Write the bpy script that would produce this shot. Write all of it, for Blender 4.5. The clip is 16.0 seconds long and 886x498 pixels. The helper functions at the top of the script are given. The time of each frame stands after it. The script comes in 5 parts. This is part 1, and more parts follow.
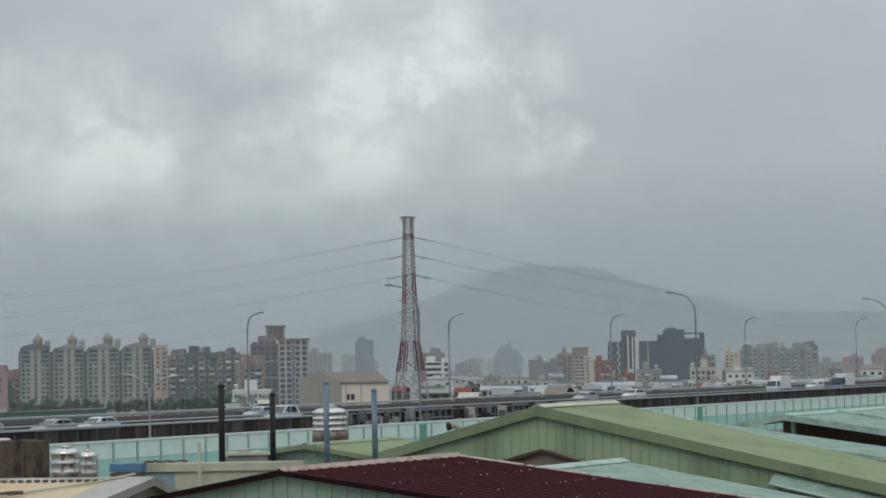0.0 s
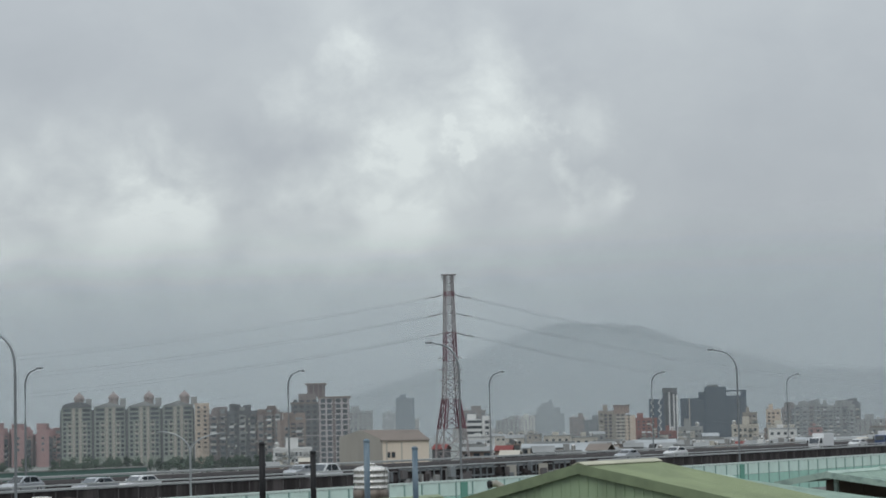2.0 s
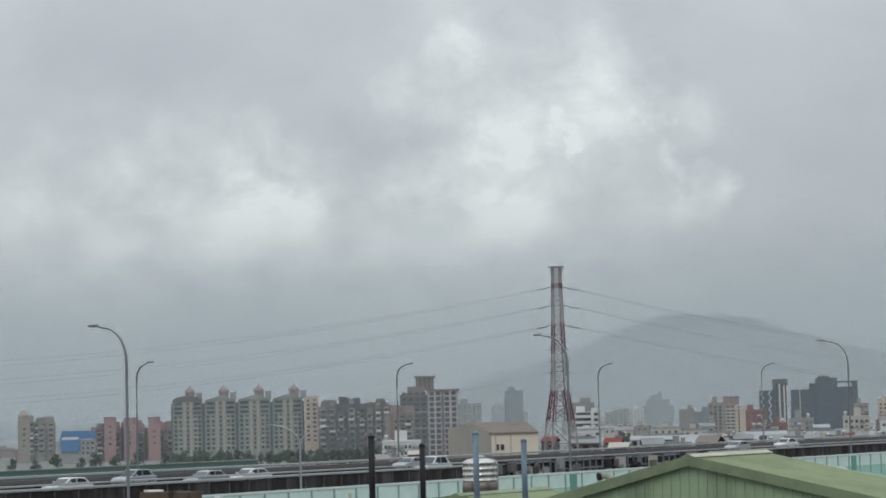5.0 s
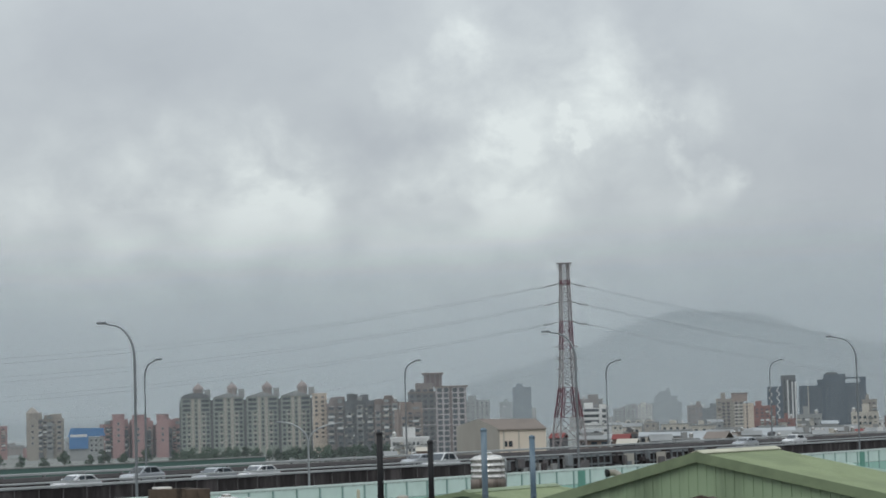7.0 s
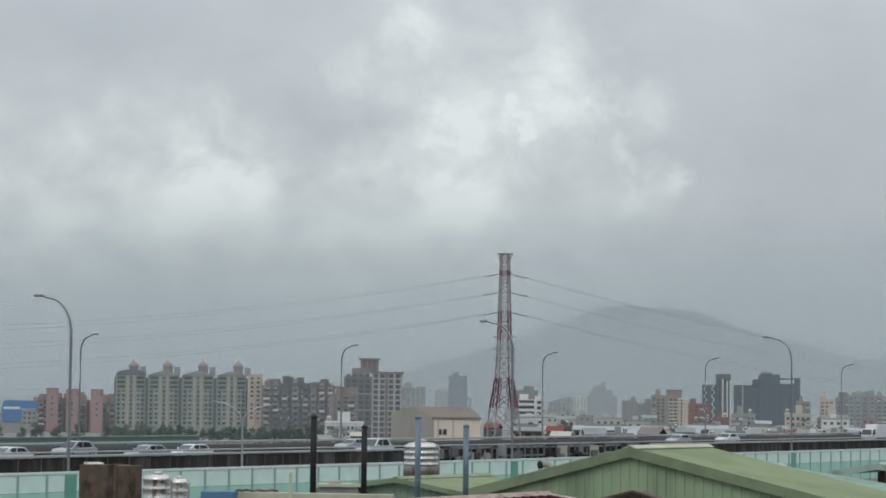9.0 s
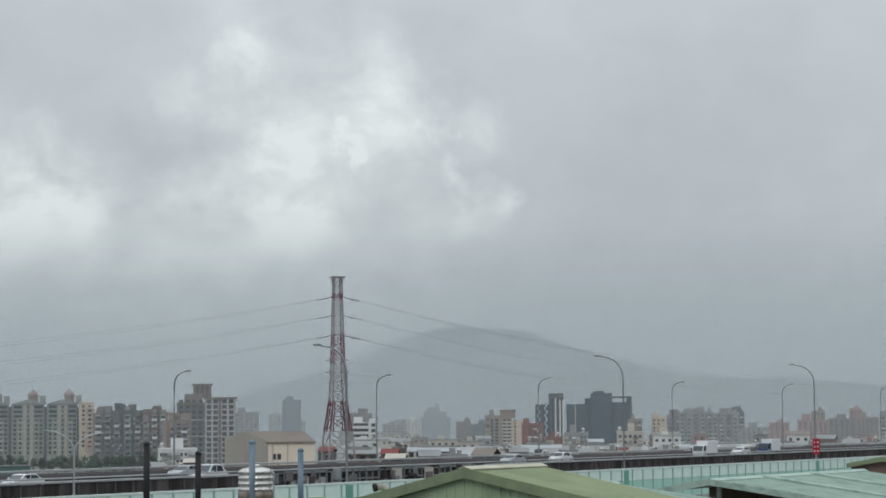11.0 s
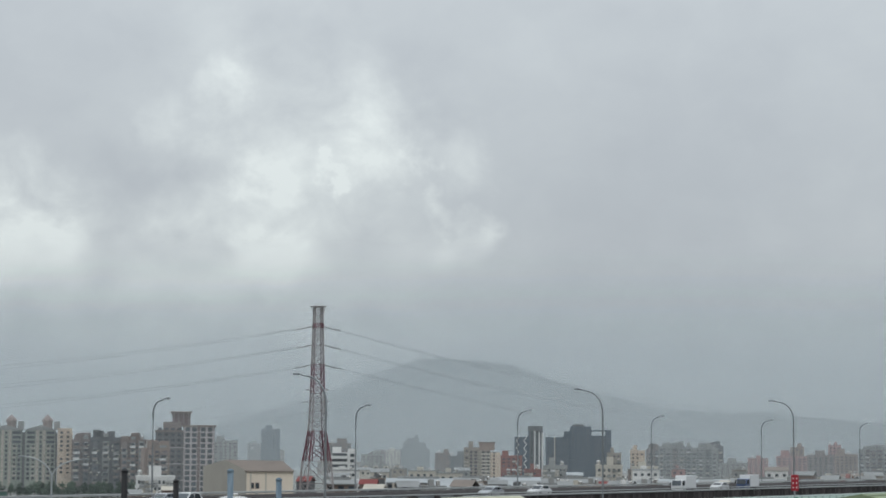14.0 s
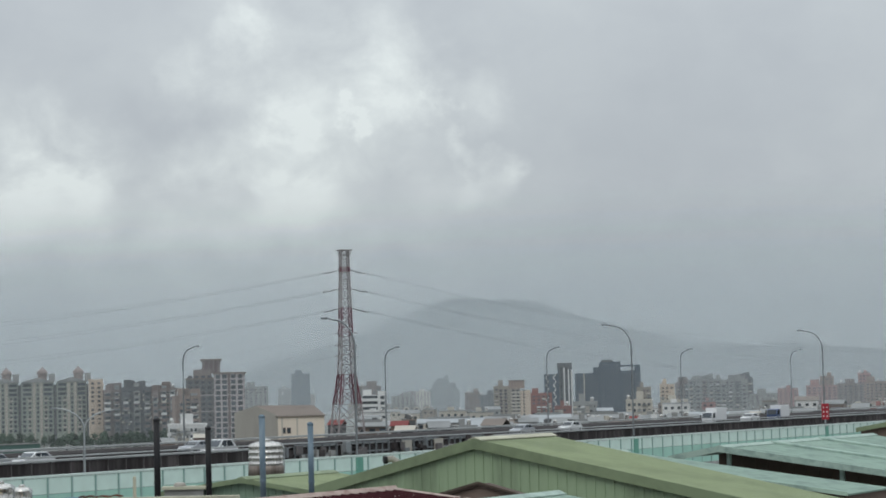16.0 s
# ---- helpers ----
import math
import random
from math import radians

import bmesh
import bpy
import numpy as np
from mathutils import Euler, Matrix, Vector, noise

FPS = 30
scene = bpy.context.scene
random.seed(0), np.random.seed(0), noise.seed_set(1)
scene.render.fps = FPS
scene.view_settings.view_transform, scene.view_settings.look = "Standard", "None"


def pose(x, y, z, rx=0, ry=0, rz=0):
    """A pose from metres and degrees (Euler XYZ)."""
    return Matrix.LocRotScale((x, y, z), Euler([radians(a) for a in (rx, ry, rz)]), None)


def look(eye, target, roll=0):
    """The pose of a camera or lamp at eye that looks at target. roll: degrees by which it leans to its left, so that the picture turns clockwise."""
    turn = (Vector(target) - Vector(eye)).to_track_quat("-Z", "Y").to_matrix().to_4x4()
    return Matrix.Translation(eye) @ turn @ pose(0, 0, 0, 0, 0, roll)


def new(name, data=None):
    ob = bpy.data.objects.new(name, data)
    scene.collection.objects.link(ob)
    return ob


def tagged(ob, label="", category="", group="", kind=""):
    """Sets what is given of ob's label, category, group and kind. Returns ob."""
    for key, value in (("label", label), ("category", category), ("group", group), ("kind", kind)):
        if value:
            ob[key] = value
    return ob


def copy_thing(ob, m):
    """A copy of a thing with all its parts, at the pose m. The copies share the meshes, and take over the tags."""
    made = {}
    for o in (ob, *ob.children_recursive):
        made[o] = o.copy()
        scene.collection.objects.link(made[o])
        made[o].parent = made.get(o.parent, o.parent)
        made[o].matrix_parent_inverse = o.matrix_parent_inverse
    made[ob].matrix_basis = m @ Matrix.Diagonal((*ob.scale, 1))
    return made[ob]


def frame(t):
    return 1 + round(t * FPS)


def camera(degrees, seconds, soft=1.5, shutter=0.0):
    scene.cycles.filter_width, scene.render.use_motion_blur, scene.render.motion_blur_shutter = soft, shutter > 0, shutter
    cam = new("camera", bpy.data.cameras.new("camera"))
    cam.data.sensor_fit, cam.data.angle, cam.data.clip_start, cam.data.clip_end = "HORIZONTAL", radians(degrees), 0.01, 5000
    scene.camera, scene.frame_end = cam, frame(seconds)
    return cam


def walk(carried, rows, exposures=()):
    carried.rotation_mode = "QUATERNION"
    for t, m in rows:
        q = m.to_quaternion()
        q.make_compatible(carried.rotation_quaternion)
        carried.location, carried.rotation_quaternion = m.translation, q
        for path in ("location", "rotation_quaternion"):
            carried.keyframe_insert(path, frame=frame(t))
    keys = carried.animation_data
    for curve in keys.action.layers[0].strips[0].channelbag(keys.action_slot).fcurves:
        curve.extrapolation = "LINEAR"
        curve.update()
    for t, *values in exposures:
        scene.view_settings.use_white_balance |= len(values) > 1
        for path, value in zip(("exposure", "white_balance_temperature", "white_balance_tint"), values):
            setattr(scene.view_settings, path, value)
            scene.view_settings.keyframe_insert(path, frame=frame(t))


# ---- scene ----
# camera: hand-held at a rooftop, turning where it stands; rows of seconds, turn to the right, tilt up, lean (degrees)
EYE = (0.0, 0.0, 19.0)
cam = camera(22.46, 16.0, soft=1.8)
PATH = [
    (0, 0.044, 2.945, -1.179), (0.5, -0.461, 2.391, -1.060), (1, -0.802, 2.954, -0.946),
    (1.5, -0.912, 3.194, -1.198), (2, -0.963, 4.444, -1.263), (2.5, -0.948, 4.513, -1.135),
    (3, -1.282, 4.452, -1.084), (3.5, -1.831, 3.443, -0.885), (4, -2.670, 3.959, -1.131),
    (4.5, -3.159, 4.582, -1.204), (4.7, -3.618, 4.489, -1.462), (6.8, -3.960, 4.018, -1.466),
    (7, -3.940, 4.237, -1.542), (7.5, -3.319, 4.580, -0.584), (8, -3.493, 4.704, -0.724),
    (8.2, -3.340, 4.322, 0.089), (10.3, -0.518, 3.773, 0.157), (10.5, 0.234, 4.309, 0.260),
    (11, 1.881, 4.482, -0.470), (11.5, 2.705, 4.986, -0.328), (12, 2.739, 4.485, 0.138),
    (12.5, 3.388, 5.199, 0.386), (13, 3.035, 5.148, 1.013), (13.5, 2.950, 4.973, 0.504),
    (14, 2.353, 5.280, 0.317), (14.5, 2.164, 3.913, 0.342), (15, 1.640, 4.023, -0.046),
    (15.5, 1.672, 4.148, -0.994), (16, 1.706, 3.753, -1.404),
]
walk(cam, [(t, pose(*EYE, 90 + tilt, 0, -turn) @ pose(0, 0, 0, 0, 0, lean)) for t, turn, tilt, lean in PATH],
     [(0.0, 0.0), (2.0, 0.03), (4.5, 0.08), (8.0, 0.10), (12.0, 0.12), (16.0, 0.12)])

# ---------------------------------------------------------------- light
ARC = 3950.0          # bearings below are in 1/3950 of a radian from the north (+y), heights likewise from eye level


def at(b, d, h=None):
    """The place at bearing b and depth d; h is its height as seen from the eye, or None for the ground."""
    return Vector((b * d / ARC, d, 0.0 if h is None else EYE[2] + h * d / ARC))


world = bpy.data.worlds.new("overcast_sky")
scene.world = world
world.use_nodes = True
wn, wl = world.node_tree.nodes, world.node_tree.links
wn.clear()


def wnode(kind, **values):
    n = wn.new(kind)
    for key, value in values.items():
        n.inputs[int(key[1:])].default_value = value
    return n


def wmath(op, a, b=None, c=None, clamp=False):
    n = wn.new("ShaderNodeMath")
    n.operation, n.use_clamp = op, clamp
    for k, v in enumerate((a, b, c)):
        if v is None:
            continue
        if isinstance(v, (int, float)):
            n.inputs[k].default_value = v
        else:
            wl.new(v, n.inputs[k])
    return n.outputs[0]


coord = wn.new("ShaderNodeTexCoord").outputs["Generated"]


def wnoise(scale, detail, rough, stretch=(1, 1, 1), shift=(0, 0, 0), distort=0.0):
    m = wn.new("ShaderNodeMapping")
    m.inputs["Scale"].default_value, m.inputs["Location"].default_value = stretch, shift
    wl.new(coord, m.inputs["Vector"])
    n = wn.new("ShaderNodeTexNoise")
    n.inputs["Scale"].default_value, n.inputs["Detail"].default_value = scale, detail
    n.inputs["Roughness"].default_value, n.inputs["Distortion"].default_value = rough, distort
    wl.new(m.outputs[0], n.inputs["Vector"])
    return n.outputs["Fac"], n.outputs["Color"]


# wind-torn edges: the direction is pushed about by noise before the cloud breaks are laid out
def pushed(scale, detail, rough, reach):
    _, colour = wnoise(scale, detail, rough)
    off = wn.new("ShaderNodeVectorMath")
    off.operation = "SUBTRACT"
    wl.new(colour, off.inputs[0])
    off.inputs[1].default_value = (0.5, 0.5, 0.5)
    vm = wn.new("ShaderNodeVectorMath")
    vm.operation = "MULTIPLY_ADD"
    wl.new(off.outputs[0], vm.inputs[0])
    vm.inputs[1].default_value = (reach, 0.0, reach * 0.8)
    wl.new(coord, vm.inputs[2])
    return vm.outputs[0]


def patches(spots, source, spread, soft):
    """Sum of soft round patches: bearing, height, radius, amount."""
    total = None
    for b, h, rad, amount in spots:
        dist = wn.new("ShaderNodeVectorMath")
        dist.operation = "DISTANCE"
        wl.new(source, dist.inputs[0])
        dist.inputs[1].default_value = Vector((b / ARC, 1.0, h / ARC)).normalized()
        edge = wn.new("ShaderNodeMapRange")
        edge.interpolation_type = "SMOOTHSTEP"
        edge.inputs["From Min"].default_value, edge.inputs["From Max"].default_value = soft * rad / ARC, spread * rad / ARC
        edge.inputs["To Min"].default_value, edge.inputs["To Max"].default_value = amount, 0.0
        wl.new(dist.outputs["Value"], edge.inputs["Value"])
        total = edge.outputs[0] if total is None else wmath("ADD", total, edge.outputs[0])
    return total


# torn bright breaks in the cloud deck
BREAKS = [(-215, 645, 38, .17), (-190, 495, 30, .15), (-150, 480, 34, .15), (-26, 494, 17, .34), (-40, 508, 20, .10),
          (10, 612, 56, .12), (48, 555, 56, .12), (92, 522, 32, .18), (112, 508, 18, .16), (142, 436, 20, .18),
          (172, 405, 26, .12), (200, 372, 38, .24), (216, 352, 22, .10), (-148, 330, 44, .22), (-105, 306, 24, .13),
          (-600, 455, 60, .14), (-560, 420, 55, .12), (-516, 340, 38, .16), (190, 530, 40, .09), (-330, 585, 36, .09)]
# broad pale swells and dull bellies of the deck
SWELLS = [(-760, 350, 190, .14), (-540, 355, 150, .12), (-180, 420, 150, .13), (-290, 325, 120, .14), (-50, 540, 190, .13),
          (60, 470, 130, .06), (-420, 310, 140, .14), (-980, 330, 220, .10), (-395, 445, 120, -.20), (-770, 590, 220, -.15),
          (30, 345, 95, -.09), (-440, 640, 150, -.05), (560, 470, 260, -.07), (900, 600, 260, -.03), (300, 260, 200, -.03),
          (-200, 660, 180, .06), (-640, 240, 340, .19), (760, 330, 200, .03), (340, 640, 150, .02), (-80, 240, 280, .19)]
bright = patches(BREAKS, pushed(46, 6, 0.56, 0.062), 2.0, 0.0)
swell = patches(SWELLS, pushed(22, 6, 0.55, 0.085), 1.6, 0.0)
puff, _ = wnoise(30, 6, 0.55, (1, 1, 1.3), (3.1, 0, 1.7), 0.25)
broad, _ = wnoise(7, 4, 0.5, (1, 1, 2.2), (1.3, 0, 0.4))
shred = wmath("MULTIPLY_ADD", wmath("SUBTRACT", puff, 0.5), 3.4, 1.0)
pale = wmath("MULTIPLY", wmath("ADD", bright, wmath("MAXIMUM", swell, 0.0)), shred)
tone = wmath("ADD", wmath("ADD", pale, wmath("MINIMUM", swell, 0.0)), wmath("MULTIPLY_ADD", wmath("SUBTRACT", broad, 0.5), 0.20, wmath("MULTIPLY", wmath("SUBTRACT", puff, 0.5), 0.16)))
tone = wmath("ADD", tone, 0.52, clamp=True)
ramp = wn.new("ShaderNodeValToRGB")
ramp.color_ramp.elements[0].position, ramp.color_ramp.elements[0].color = 0.0, (0.300, 0.335, 0.375, 1)
ramp.color_ramp.elements[1].position, ramp.color_ramp.elements[1].color = 1.0, (0.70, 0.757, 0.76, 1)
mid = ramp.color_ramp.elements.new(0.45)
mid.color = (0.445, 0.485, 0.520, 1)
wl.new(tone, ramp.inputs["Fac"])
# an overcast sky grows brighter towards the zenith and greyer towards the horizon
sep = wn.new("ShaderNodeSeparateXYZ")
wl.new(coord, sep.inputs[0])
up = wmath("MAXIMUM", sep.outputs["Z"], 0.0)
lift = wmath("MULTIPLY_ADD", up, 1.5, 0.80)
fall = wn.new("ShaderNodeMapRange")
fall.interpolation_type = "SMOOTHSTEP"
for key, value in (("From Min", 0.004), ("From Max", 0.058), ("To Min", 1.0), ("To Max", 0.0)):
    fall.inputs[key].default_value = value
wl.new(up, fall.inputs["Value"])
hor = wn.new("ShaderNodeMix")
hor.data_type = "RGBA"
wl.new(wmath("MULTIPLY", fall.outputs[0], 0.95), hor.inputs[0])
wl.new(ramp.outputs["Color"], hor.inputs[6])
hor.inputs[7].default_value = (0.316, 0.352, 0.378, 1)
sky = wn.new("ShaderNodeTexSky")
sky.sky_type, sky.sun_disc = "NISHITA", False
sky.sun_elevation, sky.sun_rotation = radians(48), radians(195)
sky_bg = wn.new("ShaderNodeBackground")
sky_bg.inputs["Strength"].default_value = 0.05
wl.new(sky.outputs[0], sky_bg.inputs["Color"])
cloud_bg = wn.new("ShaderNodeBackground")
wl.new(hor.outputs[2], cloud_bg.inputs["Color"])
wl.new(lift, cloud_bg.inputs["Strength"])
both = wn.new("ShaderNodeMixShader")
both.inputs[0].default_value = 0.96
wl.new(sky_bg.outputs[0], both.inputs[1])
wl.new(cloud_bg.outputs[0], both.inputs[2])
wout = wn.new("ShaderNodeOutputWorld")
wl.new(both.outputs[0], wout.inputs["Surface"])

sun_data = bpy.data.lights.new("sun", "SUN")
sun_data.energy, sun_data.angle, sun_data.color = 0.55, radians(30), (1.0, 0.96, 0.9)
sun = new("sun", sun_data)
sun.matrix_world = look((0, 0, 60), (14, 52, 0))


# ---------------------------------------------------------------- materials
def material(name, color, rough=0.7, metal=0.0, vary=0.12, scale=1.5, fine=30.0, bump=0.15, stain=None, stain_amount=0.0,
             stain_scale=0.6, streak=1.0, per_object=0.0, spec=0.4):
    """Painted or mineral surface: base colour with broad and fine variation, optional stains and run-down streaks, relief."""
    m = bpy.data.materials.new(name)
    m.use_nodes = True
    n, l = m.node_tree.nodes, m.node_tree.links
    b = n["Principled BSDF"]
    b.inputs["Roughness"].default_value, b.inputs["Metallic"].default_value = rough, metal
    b.inputs["Specular IOR Level"].default_value = spec
    geo = n.new("ShaderNodeNewGeometry")
    mp = n.new("ShaderNodeMapping")
    mp.inputs["Scale"].default_value = (1, 1, 1 / streak)
    l.new(geo.outputs["Position"], mp.inputs["Vector"])

    def tex(s, d, src=mp):
        t = n.new("ShaderNodeTexNoise")
        t.inputs["Scale"].default_value, t.inputs["Detail"].default_value = s, d
        t.inputs["Roughness"].default_value = 0.62
        l.new(src.outputs[0], t.inputs["Vector"])
        return t.outputs["Fac"]

    def mix(a, bcol, fac, mode="MIX"):
        x = n.new("ShaderNodeMix")
        x.data_type, x.blend_type = "RGBA", mode
        for k, v in ((0, fac), (6, a), (7, bcol)):
            if isinstance(v, (tuple, list)):
                x.inputs[k].default_value = (*v[:3], 1)
            elif isinstance(v, (int, float)):
                x.inputs[k].default_value = v
            else:
                l.new(v, x.inputs[k])
        return x.outputs[2]

    def calc(op, a, c, clamp=False):
        x = n.new("ShaderNodeMath")
        x.operation, x.use_clamp = op, clamp
        for k, v in ((0, a), (1, c)):
            if isinstance(v, (int, float)):
                x.inputs[k].default_value = v
            else:
                l.new(v, x.inputs[k])
        return x.outputs[0]

    coarse, grain = tex(scale, 4), tex(fine, 3)
    light = tuple(min(1, c * (1 + vary)) for c in color)
    dark = tuple(c * (1 - vary) for c in color)
    col = mix(dark, light, coarse)
    col = mix(col, dark, calc("MULTIPLY", calc("SUBTRACT", grain, 0.5, True), 1.2, True))
    if stain:
        s = calc("MULTIPLY", calc("SUBTRACT", tex(stain_scale, 6), 0.46, True), 6.0, True)
        col = mix(col, stain, calc("MULTIPLY", s, stain_amount))
    if per_object:
        info = n.new("ShaderNodeObjectInfo")
        k = calc("ADD", calc("MULTIPLY", info.outputs["Random"], 2 * per_object), 1 - per_object)
        hsv = n.new("ShaderNodeHueSaturation")
        l.new(k, hsv.inputs["Value"])
        l.new(col, hsv.inputs["Color"])
        col = hsv.outputs[0]
    l.new(col, b.inputs["Base Color"])
    if bump:
        bp = n.new("ShaderNodeBump")
        bp.inputs["Strength"].default_value, bp.inputs["Distance"].default_value = bump, 0.02
        l.new(grain, bp.inputs["Height"])
        l.new(bp.outputs[0], b.inputs["Normal"])
        rr = calc("ADD", calc("MULTIPLY", calc("SUBTRACT", coarse, 0.5), 0.25), rough, True)
        l.new(rr, b.inputs["Roughness"])
    return m


def clear_panel(name, color, see=0.5, rough=0.25):
    """Tinted sheet that lets part of what lies behind it show through."""
    m = bpy.data.materials.new(name)
    m.use_nodes = True
    n, l = m.node_tree.nodes, m.node_tree.links
    b = n["Principled BSDF"]
    b.inputs["Base Color"].default_value, b.inputs["Roughness"].default_value = (*color, 1), rough
    t = n.new("ShaderNodeBsdfTransparent")
    t.inputs[0].default_value = (*(min(1, 0.45 + c) for c in color), 1)
    x = n.new("ShaderNodeMixShader")
    noise_t = n.new("ShaderNodeTexNoise")
    noise_t.inputs["Scale"].default_value = 0.8
    geo = n.new("ShaderNodeNewGeometry")
    l.new(geo.outputs["Position"], noise_t.inputs["Vector"])
    k = n.new("ShaderNodeMath")
    k.operation = "MULTIPLY_ADD"
    l.new(noise_t.outputs["Fac"], k.inputs[0])
    k.inputs[1].default_value, k.inputs[2].default_value = 0.25, see - 0.125
    l.new(k.outputs[0], x.inputs[0])
    l.new(b.outputs[0], x.inputs[1])
    l.new(t.outputs[0], x.inputs[2])
    l.new(x.outputs[0], n["Material Output"].inputs["Surface"])
    return m


def haze_material(name, density, low, top):
    """Rain mist: a thin white veil that scatters daylight, thinning out with height."""
    m = bpy.data.materials.new(name)
    m.use_nodes = True
    n, l = m.node_tree.nodes, m.node_tree.links
    n.remove(n["Principled BSDF"])
    d, tr, cl = n.new("ShaderNodeBsdfDiffuse"), n.new("ShaderNodeBsdfTranslucent"), n.new("ShaderNodeBsdfTransparent")
    for s in (d, tr):
        s.inputs[0].default_value = (0.665, 0.728, 0.762, 1)
    half = n.new("ShaderNodeMixShader")
    half.inputs[0].default_value = 0.5
    l.new(d.outputs[0], half.inputs[1])
    l.new(tr.outputs[0], half.inputs[2])
    geo, sep_z = n.new("ShaderNodeNewGeometry"), n.new("ShaderNodeSeparateXYZ")
    l.new(geo.outputs["Position"], sep_z.inputs[0])
    fade = n.new("ShaderNodeMapRange")
    fade.interpolation_type = "SMOOTHSTEP"
    fade.inputs["From Min"].default_value, fade.inputs["From Max"].default_value = low, top
    fade.inputs["To Min"].default_value, fade.inputs["To Max"].default_value = density, 0.0
    l.new(sep_z.outputs["Z"], fade.inputs["Value"])
    t = n.new("ShaderNodeTexNoise")
    t.inputs["Scale"].default_value, t.inputs["Detail"].default_value = 0.006, 3
    l.new(geo.outputs["Position"], t.inputs["Vector"])
    k = n.new("ShaderNodeMath")
    k.operation = "MULTIPLY"
    k2 = n.new("ShaderNodeMath")
    k2.operation = "MULTIPLY_ADD"
    l.new(t.outputs["Fac"], k2.inputs[0])
    k2.inputs[1].default_value, k2.inputs[2].default_value = 0.5, 0.75
    l.new(fade.outputs[0], k.inputs[0])
    l.new(k2.outputs[0], k.inputs[1])
    x = n.new("ShaderNodeMixShader")
    l.new(k.outputs[0], x.inputs[0])
    l.new(cl.outputs[0], x.inputs[1])
    l.new(half.outputs[0], x.inputs[2])
    l.new(x.outputs[0], n["Material Output"].inputs["Surface"])
    return m


def leaf_material(name, color):
    return material(name, color, 0.8, vary=0.45, scale=0.35, fine=2.5, bump=0.0)


M_ASPHALT = material("asphalt", (0.030, 0.030, 0.032), 0.95, spec=0.0, vary=0.25, scale=0.4, fine=25)
M_GROUND = material("city_ground", (0.16, 0.165, 0.15), 0.9, vary=0.35, scale=0.02, fine=0.3, bump=0)
M_CONCRETE = material("concrete", (0.33, 0.33, 0.32), 0.85, vary=0.2, scale=0.5, fine=12, stain=(0.12, 0.12, 0.11), stain_amount=0.5)
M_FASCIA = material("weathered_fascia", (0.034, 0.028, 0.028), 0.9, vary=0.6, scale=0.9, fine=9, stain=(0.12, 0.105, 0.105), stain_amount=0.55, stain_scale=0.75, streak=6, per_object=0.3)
M_FASCIA_POST = material("concrete_joint", (0.15, 0.14, 0.14), 0.9, vary=0.3)
M_OLDWALL = material("mouldy_concrete", (0.085, 0.066, 0.053), 0.95, vary=0.7, scale=4.0, fine=16, bump=0.4, stain=(0.018, 0.015, 0.014), stain_amount=0.95, stain_scale=3.0, streak=2)
M_STEEL = material("galvanised_steel", (0.36, 0.38, 0.39), 0.5, 0.6, vary=0.15, scale=2, fine=40, bump=0)
M_LAMPPOST = material("lamp_post_paint", (0.20, 0.215, 0.225), 0.5, 0.3, vary=0.12, scale=1, fine=20, bump=0)
M_RAIL = material("rail_metal", (0.42, 0.43, 0.43), 0.55, 0.2, vary=0.2, scale=0.6, fine=12)
M_PANEL_TOP = clear_panel("pale_green_sheet", (0.70, 0.87, 0.80), 0.12)
M_PANEL_LOW = clear_panel("sea_green_sheet", (0.40, 0.67, 0.57), 0.10)
M_PANEL_POST = material("barrier_post_paint", (0.25, 0.38, 0.35), 0.6, vary=0.1, bump=0)
M_PANEL_CAP = material("barrier_cap", (0.58, 0.68, 0.64), 0.5, vary=0.15)
M_BARRIER_BOX = material("barrier_lamp_mount", (0.13, 0.33, 0.26), 0.6, vary=0.15)
M_FAR_BARRIER = material("far_green_barrier", (0.10, 0.17, 0.15), 0.7, vary=0.15, scale=0.2)
M_RED = material("tower_red", (0.115, 0.031, 0.046), 0.55, vary=0.2, scale=0.8, bump=0)
M_WHITE = material("tower_white", (0.27, 0.245, 0.245), 0.55, vary=0.15, scale=0.8, bump=0)
M_WIRE = material("cable", (0.10, 0.10, 0.105), 0.6, bump=0)
M_INSUL = material("insulator", (0.14, 0.13, 0.13), 0.3, bump=0)
# hill colour is paled towards blue-grey, so distance haze is put into it
M_MOUNTAIN = material("hazed_wooded_hills", (0.235, 0.27, 0.285), 0.95, vary=0.5, scale=0.004, fine=0.04, bump=0)
M_ROOF_RED = material("maroon_sheet_roof", (0.050, 0.0135, 0.017), 0.85, spec=0.12, vary=0.25, scale=0.8, fine=15, stain=(0.03, 0.008, 0.012), stain_amount=0.5, stain_scale=1.2)
M_RIDGE_PINK = material("worn_ridge_cap", (0.42, 0.33, 0.29), 0.8, vary=0.2, scale=2, stain=(0.16, 0.08, 0.07), stain_amount=0.6, stain_scale=4)
M_SCREW = material("chalky_screw", (0.40, 0.32, 0.29), 0.8, vary=0.3, bump=0)
M_ROOF_EDGE = material("dark_roof_edge", (0.016, 0.010, 0.010), 0.9, spec=0.1, vary=0.3)
M_ROOF_RED_WORN = material("worn_maroon_rib", (0.085, 0.026, 0.03), 0.9, spec=0.12, vary=0.5, scale=2.5, fine=20)
M_WALL_GREEN = material("green_sheet_wall", (0.26, 0.36, 0.27), 0.6, vary=0.18, scale=0.6, fine=14, stain=(0.09, 0.12, 0.09), stain_amount=0.45, streak=5)
